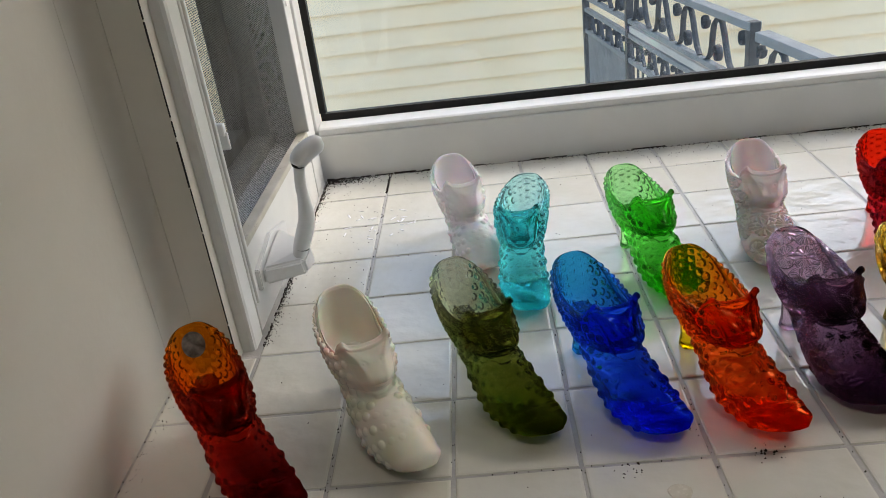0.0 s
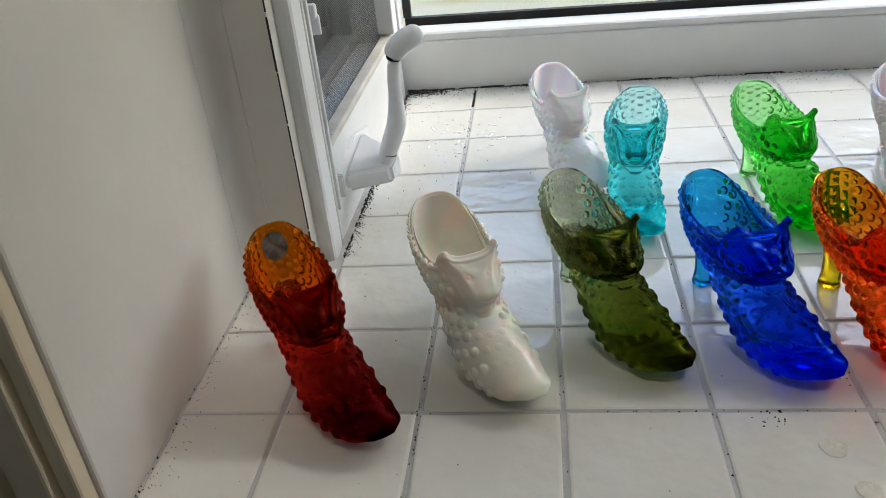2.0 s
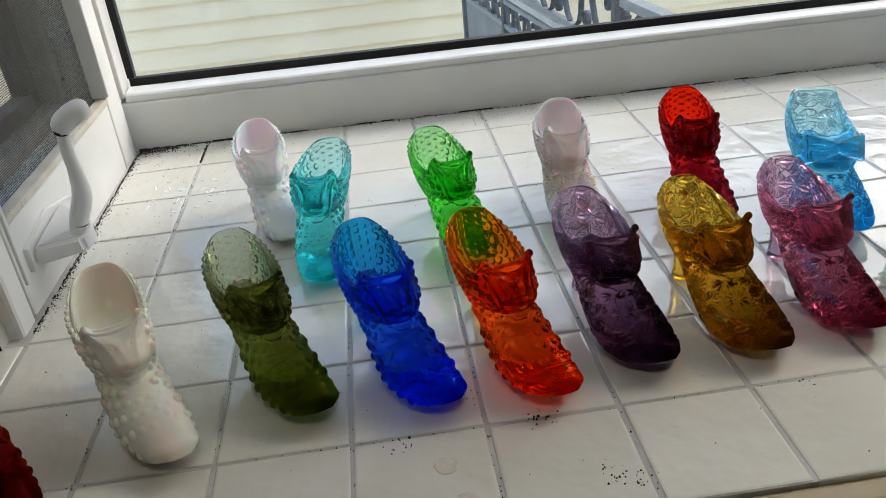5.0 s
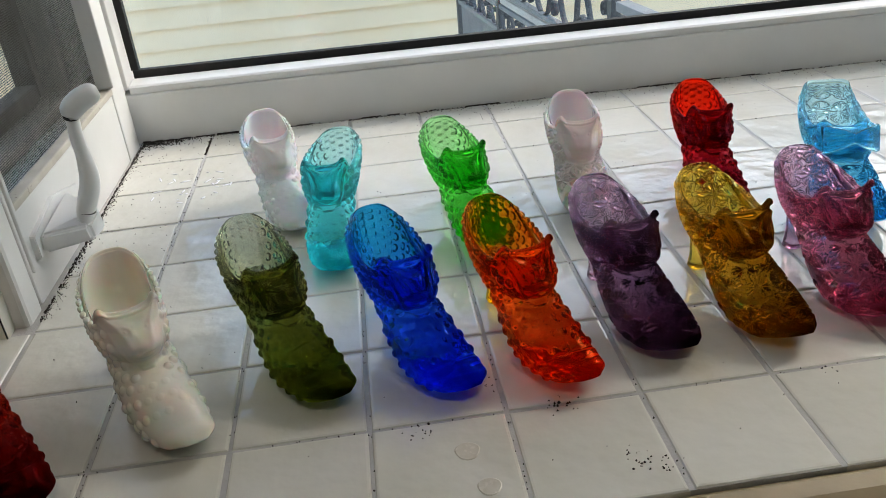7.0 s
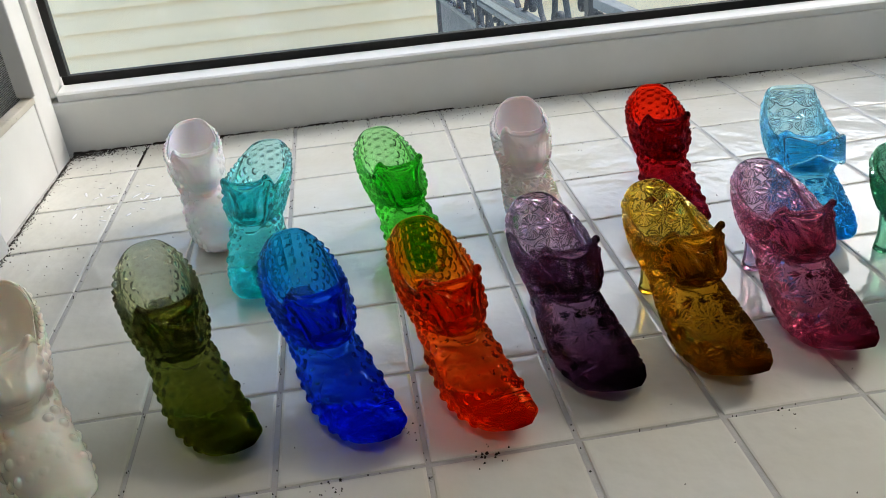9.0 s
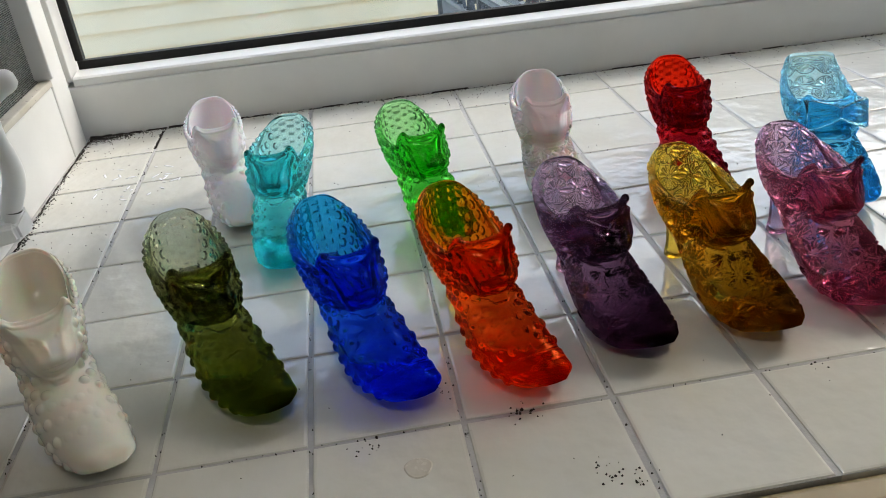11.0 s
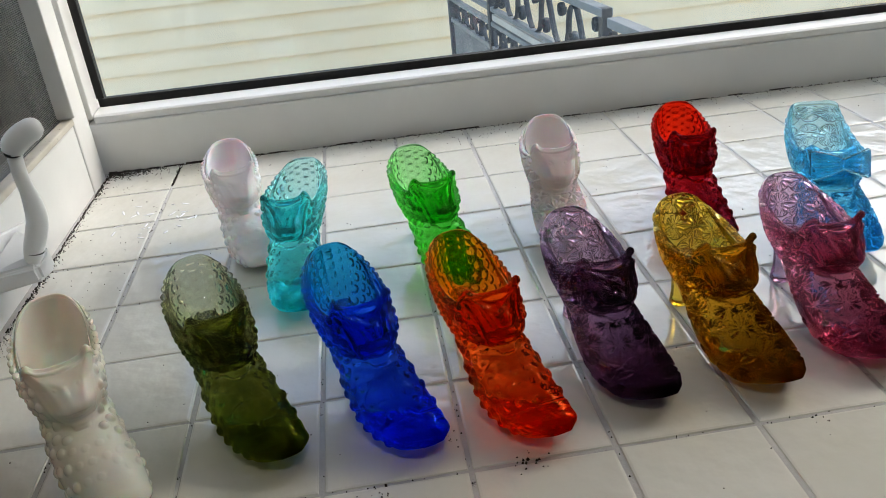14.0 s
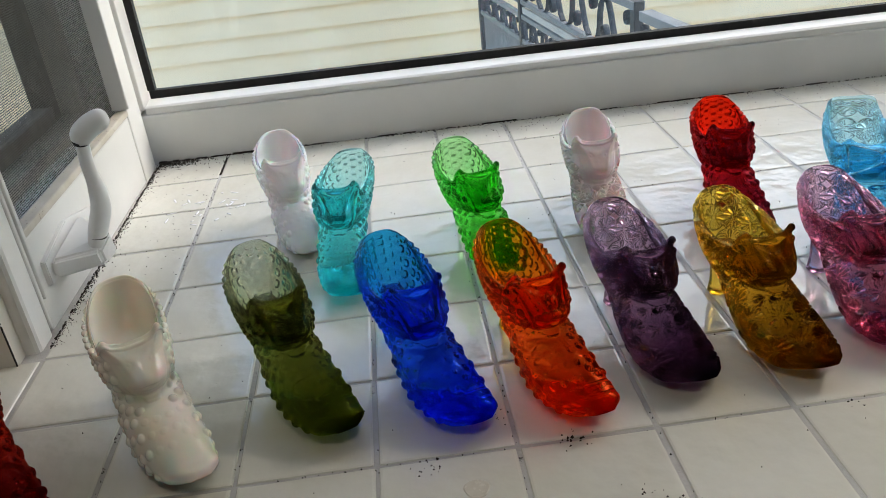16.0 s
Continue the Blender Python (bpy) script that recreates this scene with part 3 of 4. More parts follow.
def slipper_form(pattern, rim, square=False, plain=False):
    hob = pattern == "hobnail"
    nt, nf = (200, 224) if hob else (250, 270)
    t = (np.linspace(0, 1, nt) ** 0.95)[:, None] * np.ones((1, nf))
    phi = (np.arange(nf) / nf * 2 * np.pi)[None, :] * np.ones((nt, 1))
    base = shell(t, phi, rim, square)
    dt = np.gradient(base, axis=0)
    dp = (np.roll(base, -1, 1) - np.roll(base, 1, 1)) / 2
    nrm = np.cross(dp, dt)
    nrm /= np.linalg.norm(nrm, axis=-1, keepdims=True) + 1e-12
    mid = base.mean(1, keepdims=True)
    nrm *= np.sign(((base - mid) * nrm).sum(-1).mean())
    deg = np.abs(np.degrees((phi + np.pi) % (2 * np.pi) - np.pi))
    pitch = 0.0076 if hob else 0.0175
    # centres of the moulded figures, staggered row by row down the skin
    cents, tall = [], []
    rows_n = 21 if hob else 11
    for i in range(rows_n):
        tt = 0.085 + 0.87 * i / (rows_n - 1)
        ring = shell(np.full(400, tt), np.arange(400) / 400 * 2 * np.pi, rim, square)
        per = np.linalg.norm(np.diff(np.vstack([ring, ring[:1]]), axis=0), axis=1)
        acc = np.concatenate([[0], np.cumsum(per)])
        n = max(3, int(round(acc[-1] / pitch)))
        for j in range(n):
            s = (j + (0.5 if i % 2 else 0.0)) / n * acc[-1]
            f = np.interp(s, acc, np.arange(401)) / 400 * 2 * np.pi
            fd = abs(math.degrees((f + math.pi) % (2 * math.pi) - math.pi))
            if (tt < 0.44 and fd < 43 - 30 * max(0, tt - 0.15)) or (hob and 0.44 <= tt < 0.62 and fd < 27) or (hob and tt < 0.40 and fd > 146):
                continue
            if hob and tt > 0.86 and fd < 75 or tt > 0.95 or (tt > 0.52 and fd > 140):
                continue
            q = shell(np.array([tt]), np.array([f]), rim, square)[0]
            if cents and np.min(np.linalg.norm(np.array(cents) - q, axis=1)) < pitch * 0.84:
                continue
            cents.append(q)
            tall.append((0.15 if plain else 0.8) if tt > 0.6 and fd < 40 else 0.85 if tt > 0.45 else 1.0)
    cents, tall = np.array(cents), np.array(tall)
    flat = base.reshape(-1, 3)
    best = np.full(len(flat), 9.0)
    who = np.zeros(len(flat), int)
    for i, q in enumerate(cents):
        d = np.linalg.norm(flat - q, axis=1)
        m = d < best
        best[m], who[m] = d[m], i
    if hob:
        b = np.clip(1 - (best / (0.0024 + 0.0007 * tall[who])) ** 2, 0, 1)
        disp = ((0.0019 if plain else 0.0021) * b ** 0.7 * tall[who]).reshape(nt, nf)
    else:
        rel = flat - cents[who]
        tx = dp.reshape(-1, 3) / (np.linalg.norm(dp.reshape(-1, 3), axis=1, keepdims=True) + 1e-12)
        ty = np.cross(nrm.reshape(-1, 3), tx)
        ang = np.arctan2((rel * ty).sum(1), (rel * tx).sum(1))
        rr_ = best / 0.0089
        petal = (np.abs(np.cos(6 * ang)) - 0.45) * np.clip(rr_ * 2.2, 0, 1) * np.clip((1.03 - rr_) / 0.10, 0, 1)
        button = np.clip(1 - (best / 0.0018) ** 2, 0, 1)
        gap = np.clip((rr_ - 1.05) / 0.12, 0, 1)
        disp = (0.0040 * petal + 0.0018 * button + 0.0020 * gap).reshape(nt, nf)
        disp *= np.clip((deg - 38) / 6, 0, 1) + np.clip((t - 0.47) / 0.03, 0, 1) - np.clip((deg - 38) / 6, 0, 1) * np.clip((t - 0.47) / 0.03, 0, 1)
        disp *= np.clip((0.95 - t) / 0.03, 0, 1)
        disp *= ~((t > 0.55) & (deg > 140))
    disp *= np.clip((t - 0.045) / 0.03, 0, 1)
    disp += 0.0009 * np.exp(-((t - 0.012) / 0.022) ** 4)
    # toe cap, standing a little proud of the foot
    if hob and not plain:
        disp += 0.0009 * np.clip((t - 0.865) / 0.012, 0, 1) * np.clip((0.985 - t) / 0.03, 0, 1) * np.clip((100 - deg) / 20, 0, 1)
    if not square:
        disp += moulded_face(t, ((phi + np.pi) % (2 * np.pi) - np.pi) * 1.28, plain)
    outer = base + nrm * disp[..., None]
    outer[..., 2] = np.maximum(outer[..., 2], 0.0004)
    # inner skin of the hollow
    ni = 64
    ti = np.linspace(0.0, 0.56, ni)[:, None] * np.ones((1, nf))
    pi_ = (np.arange(nf) / nf * 2 * np.pi)[None, :] * np.ones((ni, 1))
    b0 = shell(ti, pi_, rim, square)
    cen = b0.mean(1, keepdims=True)
    away = b0 - cen
    ln = np.linalg.norm(away * np.array([1, 1, 0.4]), axis=-1, keepdims=True) + 1e-9
    dpi = np.abs(pi_ - np.pi)
    th = 0.0036 + 0.0040 * np.clip((ti - 0.40) / 0.25, 0, 1)
    if hob and not plain:
        # basket-like moulding down the inside of the back
        col_ = np.floor(dpi * 26 / np.pi / 2 + 0.5).astype(int)
        brick = np.clip(np.cos(dpi * 26) * 2.5 + 0.9, 0, 1) * np.clip(np.cos(ti * 110 + np.where(col_ % 2, np.pi, 0)) * 2.5 + 0.9, 0, 1)
        th = th + 0.0010 * brick * np.clip((0.66 - dpi) / 0.06, 0, 1) * np.clip((ti - 0.03) / 0.02, 0, 1) * np.clip((0.42 - ti) / 0.04, 0, 1)
    scale = np.clip(1 - th[..., None] / ln, 0.12, 1) * np.sqrt(np.clip(1.0001 - (ti / 0.56) ** 4, 0, 1))[..., None]
    inner = cen + away * scale
    inner[0, :, 2] = b0[0, :, 2]
    # rounded lip between the two skins
    lip = []
    for k in (1, 2, 3):
        q = k * math.pi / 4
        lip.append((outer[0] + inner[0]) / 2 + (outer[0] - inner[0]) / 2 * math.cos(q) + np.array([0, 0, 0.0019 * math.sin(q)]))
    skin = np.vstack([outer[::-1].reshape(-1, 3), np.vstack(lip), inner.reshape(-1, 3)])
    n_rows = nt + 3 + ni
    verts = np.vstack([skin, [outer[-1].mean(0) + np.array([0.0006, 0, 0])], [inner[-1].mean(0)]])
    i_, j_ = np.meshgrid(np.arange(n_rows - 1), np.arange(nf), indexing="ij")
    k_ = (j_ + 1) % nf
    faces = np.stack([i_ * nf + j_, i_ * nf + k_, (i_ + 1) * nf + k_, (i_ + 1) * nf + j_], -1).reshape(-1, 4).tolist()
    tip, well, last = len(verts) - 2, len(verts) - 1, (n_rows - 1) * nf
    for j in range(nf):
        k = (j + 1) % nf
        faces.append((k, j, tip))
        faces.append((last + j, last + k, well))
    me = bpy.data.meshes.new("form")
    me.from_pydata(verts.tolist(), [], faces)
    bm = bmesh.new()
    bm.from_mesh(me)
    if bm.calc_volume(signed=True) < 0:
        bmesh.ops.reverse_faces(bm, faces=bm.faces)
    bm.to_mesh(me)
    bm.free()
    me.polygons.foreach_set("use_smooth", [True] * len(me.polygons))
    return me


def heel_bm():
    """The waisted heel, square in plan, flared at its foot."""
    bm = bmesh.new()
    rows_h = [(0.0003, 0.0205, 0.0066, 0.0066), (0.003, 0.0204, 0.0063, 0.0062), (0.010, 0.0210, 0.0058, 0.0056), (0.020, 0.0216, 0.0062, 0.0060), (0.030, 0.0230, 0.0076, 0.0074), (0.038, 0.0250, 0.0090, 0.0088), (0.0425, 0.0262, 0.0085, 0.0085)]
    rings = []
    for z, cx, a, b in rows_h:
        rings.append([bm.verts.new((cx + a * math.copysign(abs(math.cos(q)) ** 0.6, math.cos(q)), -0.0028 + b * math.copysign(abs(math.sin(q)) ** 0.6, math.sin(q)), z)) for q in [k * math.tau / 20 for k in range(20)]])
    for r, s in zip(rings, rings[1:]):
        for k in range(20):
            bm.faces.new((r[k], r[(k + 1) % 20], s[(k + 1) % 20], s[k]))
    bm.faces.new(rings[0][::-1]); bm.faces.new(rings[-1])
    bmesh.ops.recalc_face_normals(bm, faces=bm.faces)
    return bm


def bow_bm():
    """A moulded ribbon bow: one pleated sheet, pinched at the knot, thick and rounded."""
    bm = bmesh.new()
    nu, nv = 61, 17
    skins = []
    for side_ in (1, -1):
        grid = []
        for i in range(nu):
            u = i / (nu - 1) * 2 - 1
            h = 0.0040 + 0.0080 * min(1.0, abs(u) * 1.15) ** 0.8 - 0.0015 * max(0, abs(u) - 0.85) / 0.15
            row = []
            for j in range(nv):
                v = j / (nv - 1) * 2 - 1
                pleat = 0.0008 * math.cos(v * 14) * min(1, abs(u) * 3) if abs(u) > 0.10 else 0.0010 * math.cos(u * 30)
                x = 0.0020 * math.cos(u * 3.0) - 0.004 * u * u + side_ * (0.0014 + pleat * (side_ > 0)) * (1 - v ** 6) * (1 - u ** 10)
                row.append(bm.verts.new((x, u * 0.0225, v * h)))
            grid.append(row)
        skins.append(grid)
        for i in range(nu - 1):
            for j in range(nv - 1):
                q = (grid[i][j], grid[i + 1][j], grid[i + 1][j + 1], grid[i][j + 1])
                bm.faces.new(q if side_ > 0 else q[::-1])
    bmesh.ops.remove_doubles(bm, verts=bm.verts, dist=0.0002)
    bmesh.ops.recalc_face_normals(bm, faces=bm.faces)
    return bm


FORMS = {"hobnail": slipper_form("hobnail", RIM_CAT), "opaque": slipper_form("hobnail", RIM_CAT, plain=True), "daisy": slipper_form("daisy", RIM_CAT), "pale": slipper_form("daisy", RIM_CAT, plain=True), "bow": slipper_form("daisy", RIM_BOW, True)}


def slipper(kind, material, back, toe, label, heel_material=None):
    """A pressed-glass slipper with the top of its back over `back` and its toe at `toe` (plan)."""
    dx, dy = toe[0] - back[0], toe[1] - back[1]
    m = pose(back[0], back[1], 0.0002, 0, 0, math.degrees(math.atan2(dy, dx))) @ Matrix.Diagonal((math.hypot(dx, dy) / (0.1515 if kind in ("hobnail", "opaque") else 0.1580), 1, 1, 1))
    e = empty("glass_slipper", m)
    tagged(e, label, "glass slipper", group="glass slippers on the sill")
    me = FORMS[kind].copy()
    me.name = "body"
    me.materials.append(material)
    body = new("body", me)
    body.parent = e
    part("heel", heel_bm(), heel_material or material, e, smooth=True)
    if kind == "bow":
        b = part("bow", bow_bm(), material, e, smooth=True)
        b.location = (0.1045, -0.006, 0.066)
        b.rotation_euler = (0, radians(-22), 0)
    return e


def tint(name, a, b=None, c=None, **kw):
    b, c = b or a, c or b or a
    deep = tuple(0.5 * (p + q) for p, q in zip(b, c))
    return coloured_glass(name, [(0.0, a), (0.45, b), (0.64, deep), (0.88, c)], **kw)


G_RED = tint("amberina_glass", (0.93, 0.50, 0.07), (0.66, 0.13, 0.07), (0.32, 0.03, 0.035))
G_OLIVE = tint("olive_glass", (0.92, 0.93, 0.82), (0.40, 0.42, 0.21), (0.32, 0.36, 0.05))
G_BLUE = tint("cobalt_glass", (0.20, 0.70, 0.94), (0.15, 0.37, 0.95), (0.04, 0.14, 0.90))
G_ORANGE = tint("orange_glass", (0.98, 0.60, 0.10), (0.97, 0.36, 0.11), (0.95, 0.18, 0.04))
G_YELLOW = tint("yellow_glass", (0.97, 0.82, 0.12))
G_PURPLE = tint("purple_glass", (0.86, 0.76, 0.86), (0.56, 0.44, 0.56), (0.25, 0.13, 0.23))
G_AMBER = tint("amber_glass", (0.96, 0.84, 0.34), (0.84, 0.64, 0.18), (0.46, 0.28, 0.06))
G_MAUVE = tint("mauve_glass", (0.92, 0.78, 0.88), (0.84, 0.54, 0.64), (0.56, 0.19, 0.27))
G_CYAN = tint("aqua_glass", (0.76, 0.96, 0.96), (0.42, 0.88, 0.90), (0.20, 0.76, 0.80))
G_GREEN = tint("spring_green_glass", (0.68, 0.94, 0.64), (0.40, 0.88, 0.34), (0.12, 0.68, 0.06))
G_RUBY = tint("ruby_glass", (0.97, 0.14, 0.06), (0.58, 0.09, 0.11), (0.40, 0.03, 0.07))
G_SKY = tint("sky_blue_glass", (0.78, 0.95, 0.99), (0.52, 0.86, 0.98), (0.22, 0.70, 0.95))
G_TEAL = tint("dark_green_glass", (0.50, 0.76, 0.64), (0.34, 0.66, 0.53), (0.12, 0.44, 0.31))
G_MILK = tint("milk_glass", (0.78, 0.75, 0.63), milk=1.0)
G_OPAL = tint("opal_white_glass", (0.93, 0.93, 0.95), (0.93, 0.94, 0.95), (0.92, 0.96, 0.96), milk=0.96)
G_PINK = tint("pale_pink_glass", (0.98, 0.91, 0.90), (0.97, 0.85, 0.83), (0.97, 0.82, 0.80), milk=0.92)

slipper("hobnail", G_RED, (-0.021, 0.100), (0.0690, -0.0375), "red and amber hobnail glass slipper with a sticker inside")
slipper("opaque", G_MILK, (0.0850, 0.138), (0.1525, -0.0055), "opaque cream milk glass hobnail slipper")
slipper("hobnail", G_OLIVE, (0.174, 0.1665), (0.2375, 0.019), "clear olive green hobnail glass slipper")
slipper("hobnail", G_BLUE, (0.269, 0.1555), (0.3185, 0.0095), "cobalt blue hobnail glass slipper")
slipper("hobnail", G_ORANGE, (0.354, 0.149), (0.391, 0.0015), "orange red hobnail glass slipper with a yellow heel", G_YELLOW)
slipper("daisy", G_PURPLE, (0.438, 0.161), (0.461, 0.013), "dark purple pressed glass slipper with daisy pattern")
slipper("daisy", G_AMBER, (0.518, 0.157), (0.536, 0.009), "amber brown pressed glass slipper with daisy pattern")
slipper("daisy", G_MAUVE, (0.603, 0.168), (0.605, 0.016), "mauve pink pressed glass slipper with daisy pattern")
slipper("opaque", G_OPAL, (0.172, 0.415), (0.2105, 0.266), "iridescent white hobnail glass slipper")
slipper("hobnail", G_CYAN, (0.251, 0.334), (0.236, 0.181), "transparent aqua hobnail glass slipper")
slipper("hobnail", G_GREEN, (0.341, 0.331), (0.377, 0.181), "bright green hobnail glass slipper")
slipper("pale", G_PINK, (0.475, 0.364), (0.464, 0.209), "pale pink iridescent pressed glass slipper")
slipper("hobnail", G_RUBY, (0.596, 0.352), (0.576, 0.199), "ruby red hobnail glass slipper")
slipper("bow", G_SKY, (0.695, 0.289), (0.663, 0.141), "sky blue pressed glass slipper with a moulded bow")
slipper("daisy", G_TEAL, (0.706, 0.165), (0.700, 0.013), "dark green pressed glass slipper with daisy pattern")

# ---- outside: neighbour's wall, railing, ground ----
tagged(part("ground", boxes((-90, 90, -90, 90, -4.2, -4.0)), GROUND), "grey paved ground between the houses", "ground", kind="structure")
house = empty("neighbour_house")
tagged(house, "neighbouring house clad in cream lapped siding boards", "house")
SY, EAVES = 6.6, 2.75
part("wall", boxes((-9, 12, SY + 0.02, SY + 3.0, -4.0, EAVES)), SIDING, house)
EXPO = 0.172
for k in range(int((EAVES + 4.0) / EXPO)):
    z0 = -4.0 + k * EXPO
    bm = bmesh.new()
    vs = [bm.verts.new(c) for c in ((-9, SY - 0.030, z0), (12, SY - 0.030, z0), (12, SY + 0.004, z0 + EXPO + 0.01), (-9, SY + 0.004, z0 + EXPO + 0.01), (-9, SY + 0.02, z0), (12, SY + 0.02, z0))]
    bm.faces.new((vs[0], vs[1], vs[2], vs[3]))
    bm.faces.new((vs[4], vs[5], vs[1], vs[0]))
    part("siding_board", bm, SIDING, house)
bm = bmesh.new()
vs = [bm.verts.new(c) for c in ((-9.5, SY - 0.3, EAVES + 0.02), (12.5, SY - 0.3, EAVES + 0.02), (12.5, SY + 4.0, EAVES + 1.7), (-9.5, SY + 4.0, EAVES + 1.7))]
f = bm.faces.new(vs)
bmesh.ops.solidify(bm, geom=[f], thickness=0.12)
part("roof", bm, ROOFING, house)

# iron railing of the neighbour's landing, seen from above
RA = Vector((1.05, 5.75, 0.0))
RU = Vector((math.cos(radians(-83)), math.sin(radians(-83)), 0.0))
RN = Vector((-RU.y, RU.x, 0.0))
railing = empty("iron_railing")
tagged(railing, "dark painted wrought iron railing with scrollwork and grey top rail", "railing")


def rail_at(s_, z_, off=0.0):
    return RA + RU * s_ + RN * off + Vector((0, 0, z_))


def bar(name, s0, s1, z0, z1, th, mat, bev=0.003):
    bm = bmesh.new()
    box(bm, s0, s1, -th / 2, th / 2, z0, z1, bev=bev)
    bm.transform(Matrix.Translation(RA) @ Matrix.Rotation(radians(-83), 4, 'Z'))
    return part(name, bm, mat, railing)


bar("top_rail", 0.0, 2.74, -0.445, -0.410, 0.055, RAILTOP)
bar("top_rail", 2.80, 4.2, -0.475, -0.435, 0.060, RAILTOP)
bar("mid_rail", 0.0, 4.2, -0.700, -0.672, 0.035, RAILTOP)
bar("mid_rail", 0.0, 4.2, -0.790, -0.762, 0.035, RAILTOP)
bar("ledge", 1.09, 4.2, -0.752, -0.714, 0.028, STONE)
bar("low_rail", 0.0, 4.2, -0.945, -0.915, 0.035, RAILTOP)
for sp in (0.03, 1.05, 2.72, 4.16):
    bar("post", sp - 0.022, sp + 0.022, -2.2, -0.409, 0.046, IRON)
for k in range(46):
    sp = 0.09 + k * 0.021
    bar("baluster", sp - 0.005, sp + 0.005, -1.6, -0.946, 0.010, RAILTOP, 0.0)
for k in range(34):
    sp = 1.12 + k * 0.09
    bar("baluster", sp - 0.006, sp + 0.006, -1.6, -0.946, 0.012, IRON, 0.0)


ARCH = [(0.10, 0.0), (0.17, 0.03), (0.24, 0.14), (0.285, 0.34), (0.30, 0.60), (0.34, 0.82), (0.42, 0.95), (0.50, 0.97), (0.58, 0.90), (0.65, 0.70), (0.72, 0.42), (0.80, 0.16), (0.90, 0.01)]


def strip(pts, th):
    p3 = [rail_at(a, b) for a, b in pts]
    return part("scroll", sweep(p3, [th] * len(p3), 8, 3.4, RN), IRON, railing, "curled flat black iron scroll")


def curl(sc, zc, r, turn, th):
    """A flat bar rolled up on itself."""
    strip([(sc + r * (1 - 0.030 * k) * 0.72 * math.cos(turn - k * 0.33), zc + r * (1 - 0.030 * k) * math.sin(turn - k * 0.33)) for k in range(24)], th)


def scroll(s0, w, z0, z1, th):
    """One arch of flat bar with a curl under it and one hung beside it."""
    h = z1 - z0
    dense = []
    for (a, b), (c, d) in zip(ARCH, ARCH[1:]):
        dense += [(s0 + w * a, z0 + h * b), (s0 + w * (a + c) / 2, z0 + h * (b + d) / 2)]
    strip(dense + [(s0 + w * 0.9, z0 + h * 0.01)], th)
    curl(s0 + w * 0.47, z0 + h * 0.22, h * 0.21, 3.0, th)
    curl(s0 + w * 0.06, z0 + h * 0.80, h * 0.18, 0.2, th)


for k in range(6):
    scroll(2.20 - k * 0.37, 0.37, -0.670, -0.447, 0.0046)
curl(2.63, -0.490, 0.040, 0.2, 0.0046)
for k in range(3):
    scroll(2.78 + k * 0.37, 0.37, -0.670, -0.477, 0.0046)
for k in range(19):
    scroll(0.07 + k * 0.215, 0.215, -0.914, -0.792, 0.0036)
landing = part("landing_deck", boxes((0.6, 3.6, 1.6, 6.4, -2.35, -2.2)), STONE)
tagged(landing, "pale concrete landing under the iron railing", "landing", kind="structure")

# sticker inside the red slipper
bm = bmesh.new()
bmesh.ops.create_circle(bm, cap_ends=True, segments=24, radius=0.0085)
for v in bm.verts:
    v.co = Vector((0.0, v.co.x, v.co.y * 1.15))
    v.co.x = 6.0 * v.co.y ** 2
bmesh.ops.solidify(bm, geom=list(bm.faces), thickness=0.0004)
st = part("sticker", bm, STICKER, bpy.data.objects["glass_slipper"], "torn dark foil sticker")
st.location, st.rotation_euler = (0.0085, -0.0012, 0.0655), (0, radians(-16), 0)

# dirt: black specks along the joints and over the tiles
rng = random.Random(11)
verts_d, faces_d = [], []


def speck(x, y, r, z=0.0006):
    n = rng.randint(5, 7)
    o = len(verts_d)
    h = r * rng.uniform(0.3, 0.7)
    for k in range(n):
        q = r * rng.uniform(0.6, 1.3)
        a = k * math.tau / n
        verts_d.append((x + q * math.cos(a), y + q * math.sin(a) * rng.uniform(0.6, 1.0), z - 0.0012))
    verts_d.append((x + r * rng.uniform(-0.3, 0.3), y + r * rng.uniform(-0.3, 0.3), z + h))
    for k in range(n):
        faces_d.append((o + k, o + (k + 1) % n, o + n))


def rear_y(x):
    return BACK - 0.0195 * x


for k in range(1900):
    x = rng.uniform(0.0, 1.1)
    if x > 0.22 and rng.random() < 0.60:
        continue
    speck(x, rear_y(x) - abs(rng.gauss(0, 0.0030)) - 0.0008, rng.uniform(0.0004, 0.0013))
for k in range(900):
    x = abs(rng.gauss(0, 0.030)) + 0.002
    speck(x, rear_y(x) - abs(rng.gauss(0, 0.010)) - 0.001, rng.uniform(0.0004, 0.0013))
for k in range(420):
    x = rng.uniform(0.0, 0.95)
    speck(x, rear_y(x) - abs(rng.gauss(0, 0.022)) - 0.002, rng.uniform(0.0003, 0.0009))
for k in range(900):
    y = rng.uniform(0.185, 0.57)
    speck(0.0005 + abs(rng.gauss(0, 0.0035)), y, rng.uniform(0.0004, 0.0013))
for k in range(70):
    speck(rng.uniform(0.0, 0.085), rng.uniform(0.2, 0.56), rng.uniform(0.0003, 0.0009))
for k in range(130):
    y = rng.uniform(-0.08, 0.16)
    speck(WALL_X + 0.001 + abs(rng.gauss(0, 0.008)), y, rng.uniform(0.0003, 0.0009))
for k in range(230):
    speck(rng.uniform(-0.06, 0.9), rng.uniform(-0.08, 0.57), rng.uniform(0.0003, 0.0008))
for k in range(120):
    speck(P + rng.gauss(0, 0.0008), rng.uniform(0.52, 0.575), rng.uniform(0.0005, 0.0011), 0.0)
for k in range(230):
    c = rng.choice([1, 1, 1, 2, 3, 4, 4, 5])
    speck(c * P + rng.gauss(0, 0.0010), rng.uniform(-0.07, 0.57), rng.uniform(0.0003, 0.0008), 0.0)
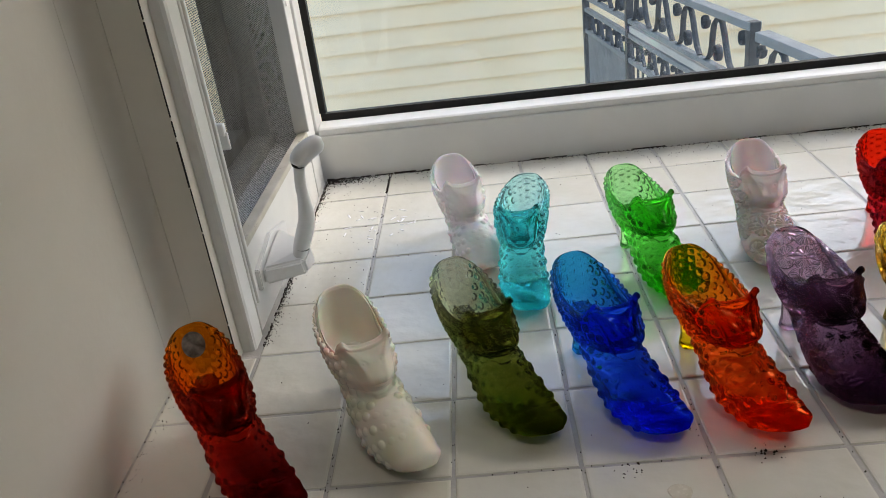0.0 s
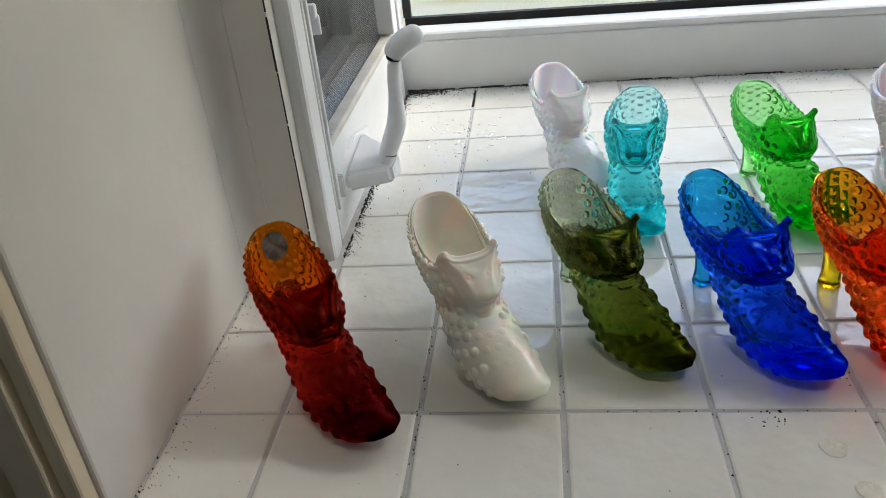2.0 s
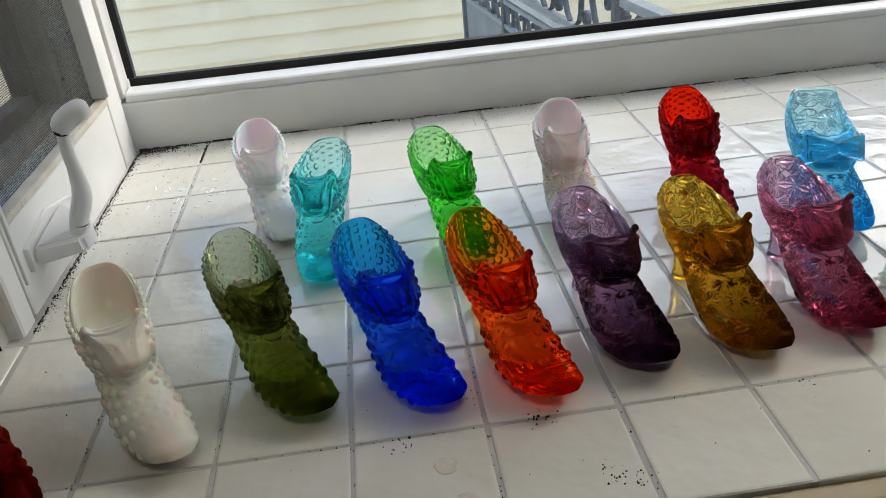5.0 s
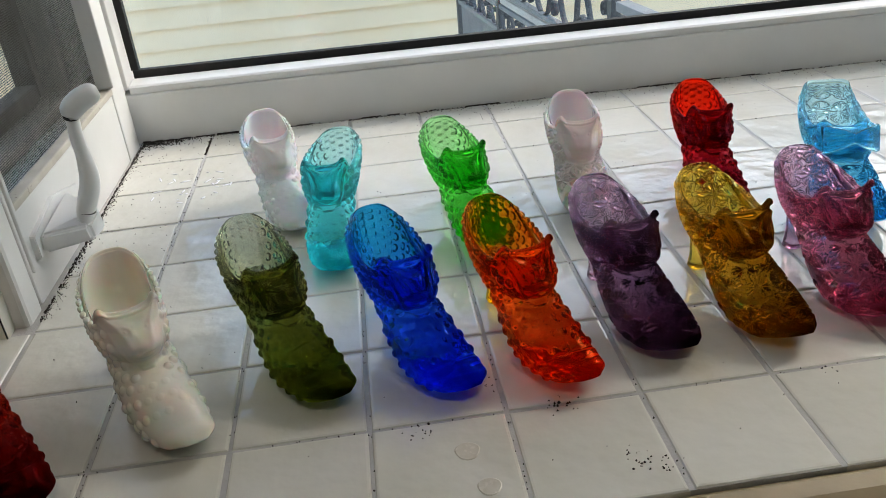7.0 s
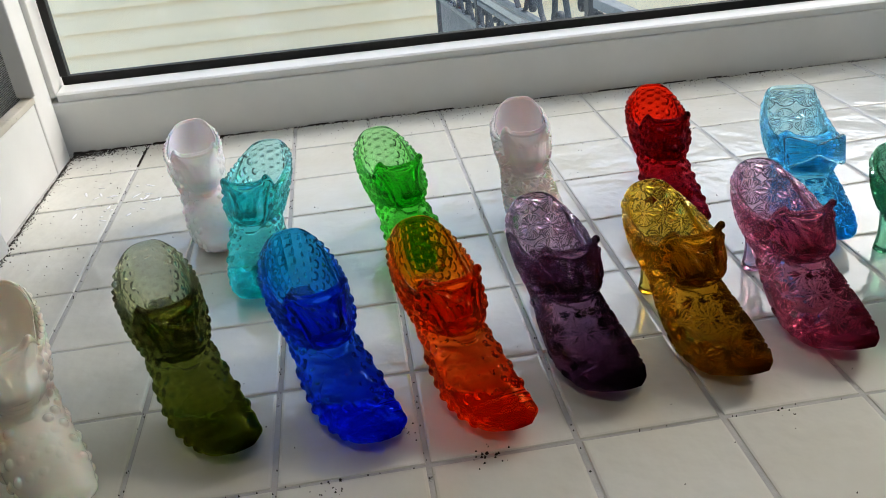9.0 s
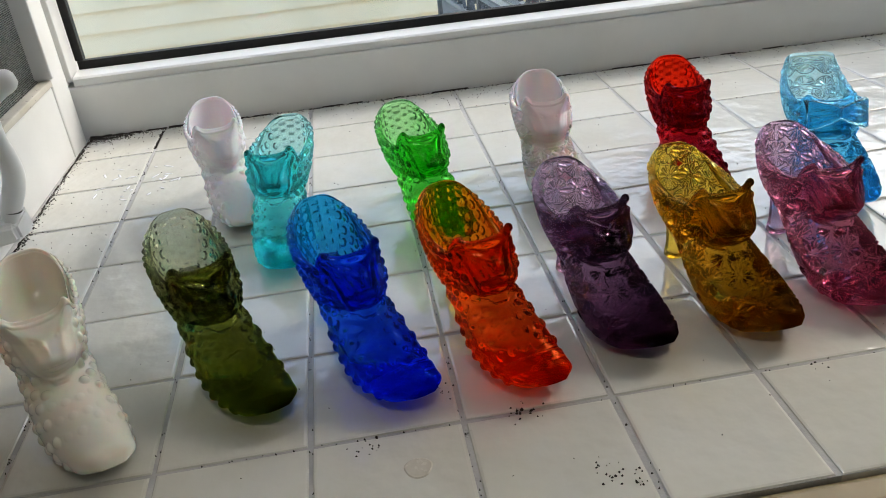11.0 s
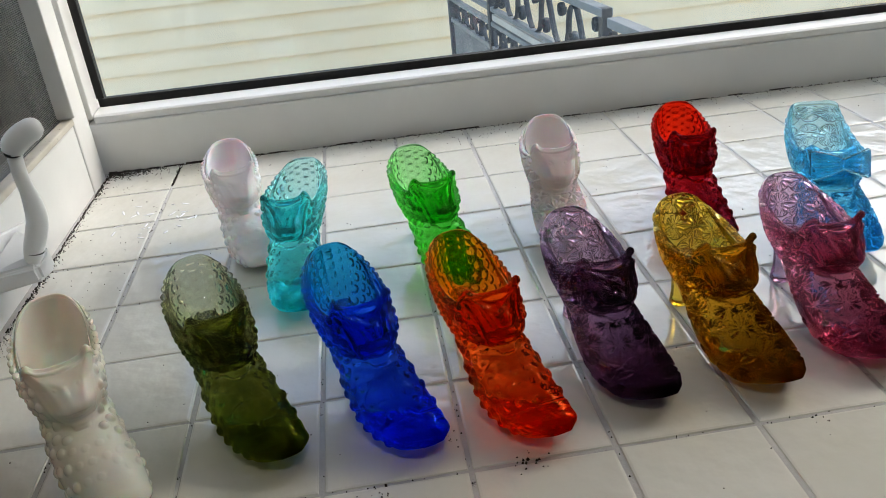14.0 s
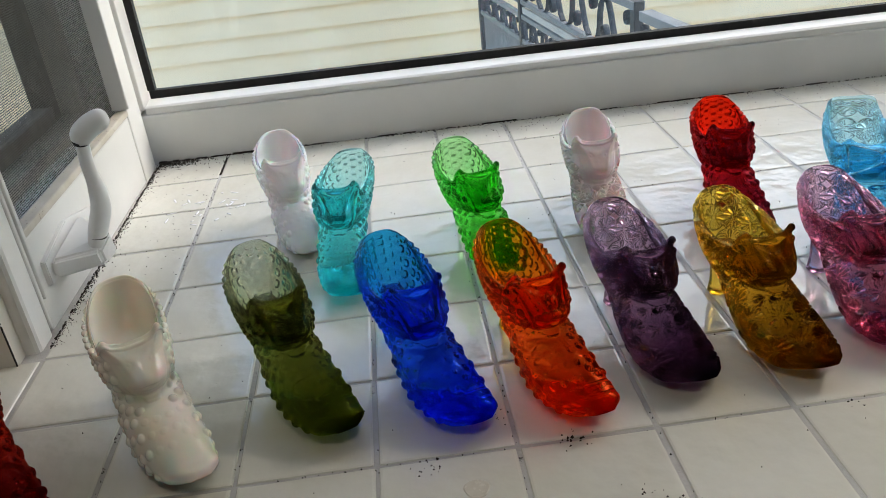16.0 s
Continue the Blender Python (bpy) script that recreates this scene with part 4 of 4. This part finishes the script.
for k in range(260):
    speck(rng.uniform(0.0, 0.9), rng.choice([0, 3, 4, 5, 6]) * P + rng.gauss(0, 0.0008), rng.uniform(0.0003, 0.0007), 0.0)
for cx, cy, n_ in ((0.283, -0.006, 16), (0.330, 0.030, 14), (0.405, -0.055, 22), (0.418, -0.064, 14), (0.375, -0.001, 18), (0.545, -0.004, 5)):
    for k in range(n_):
        speck(rng.gauss(cx, 0.005), rng.gauss(cy, 0.0045), rng.uniform(0.0004, 0.0012))
me = bpy.data.meshes.new("dirt_specks")
me.from_pydata(verts_d, [], faces_d)
me.materials.append(DIRT)
tagged(new("dirt_specks", me), "black specks of dirt and mildew on the white tiles", "dirt", kind="stuff")

# mildewed sealant along the foot of both frames
bm = bmesh.new()
x = 0.0
while x < 1.1:
    L_ = rng.uniform(0.006, 0.03)
    if rng.random() < (0.9 if x < 0.15 else 0.5):
        box(bm, x, x + L_, rear_y(x + L_ / 2) - (rng.uniform(0.0012, 0.0026) if x < 0.15 else rng.uniform(0.0003, 0.0010)), rear_y(x) + 0.002, -0.0005, rng.uniform(0.0005, 0.0015 if x < 0.15 else 0.0009))
    x += L_ + rng.uniform(0.0, 0.008)
tagged(part("mildew_sealant", bm, DIRT), "black mildewed sealant at the foot of the window frame", "sealant", kind="stuff")

# caulk line of mildew at the window frame
bm = bmesh.new()
zc = 0.0
while zc < 0.97:
    lc = rng.uniform(0.01, 0.06)
    box(bm, -0.0165 - rng.uniform(0.0005, 0.0010), -0.0162, RET_Y - 0.0003, RET_Y + 0.0006, zc, zc + lc)
    zc += lc + rng.uniform(0.0, 0.004)
tagged(part("caulk", bm, GASKET), "dark cracked caulk joint beside the window frame", "trim", kind="structure")

# round stains left on the front tiles, and splashes near the back whitened for glints
STAINS = [(0.311, -0.030, 0.0075), (0.319, -0.060, 0.0068)]
STAIN = surface("tea_stain", (0.58, 0.54, 0.45), (0.68, 0.65, 0.57), 90, 0.25, 500, 0.0001)
for sx, sy, r_ in STAINS:
    bm = bmesh.new()
    bmesh.ops.create_cone(bm, cap_ends=True, segments=28, radius1=r_, radius2=r_ * 0.9, depth=0.0004, matrix=Matrix.Translation((sx, sy, 0.0005)))
    for v in bm.verts:
        v.co.x += 0.08 * (v.co.x - sx) * math.sin(400 * (v.co.y - sy))
    tagged(part("stain", bm, STAIN), "round dried tea-coloured stain on a white tile", "stain")
bm = bmesh.new()
for k in range(26):
    x, y = rng.uniform(0.045, 0.125), rng.uniform(0.385, 0.47)
    m = pose(x, y, 0.0002, 0, 0, rng.uniform(0, 180)) @ Matrix.Diagonal((rng.uniform(0.0015, 0.007), rng.uniform(0.0008, 0.0016), 0.0004, 1))
    bmesh.ops.create_uvsphere(bm, u_segments=12, v_segments=6, radius=1.0, matrix=m)
tagged(part("dried_splashes", bm, SPLASH_GLINT, smooth=True), "shiny dried splashes on the white tiles, glints painted in white", "splashes", kind="stuff")

# ---- tiles ----
rng = random.Random(5)


def tile_mesh(w, d):
    bm = bmesh.new()
    g, c = 0.0008, 0.0014
    rings = []
    for inset, z in ((0.0, -0.006), (0.0, -0.0012), (g, -0.0003), (g + c, 0.0)):
        rings.append([bm.verts.new((sx * (w / 2 - inset), sy * (d / 2 - inset), z)) for sx, sy in ((-1, -1), (1, -1), (1, 1), (-1, 1))])
    for r, q in zip(rings, rings[1:]):
        for k in range(4):
            bm.faces.new((r[k], r[(k + 1) % 4], q[(k + 1) % 4], q[k]))
    bm.faces.new(rings[-1])
    me = bpy.data.meshes.new("tile")
    bm.to_mesh(me)
    bm.free()
    me.materials.append(TILE)
    return me


JX, JY = 0.0025, 0.0018
tile_cache = {}
xs = [WALL_X + 0.001] + [i * P for i in range(0, 15)]
xs = [x for x in xs if x < RIGHT_X - 0.02] + [RIGHT_X - 0.001]
for i in range(len(xs) - 1):
    for j in range(-1, 7):
        y0, y1 = (FRONT - 0.001 if j == -1 else j * P), (j + 1) * P
        if j == 6:
            y1 = rear_y((xs[i] + xs[i + 1]) / 2) + JY / 2 - 0.0015
        x0, x1 = xs[i], xs[i + 1]
        if i == 0 and y0 > 0.15:
            continue
        w, d = round(x1 - x0 - JX, 4), round(y1 - y0 - JY, 4)
        if (w, d) not in tile_cache:
            tile_cache[(w, d)] = tile_mesh(w, d)
        ob = new("tile", tile_cache[(w, d)])
        ob.parent = sill
        ob.matrix_world = pose((x0 + x1) / 2 + rng.uniform(-0.0004, 0.0004), (y0 + y1) / 2 + rng.uniform(-0.0004, 0.0004), rng.uniform(-0.0001, 0.0001), rng.uniform(-0.22, 0.22), rng.uniform(-0.22, 0.22), rng.uniform(-0.15, 0.15))
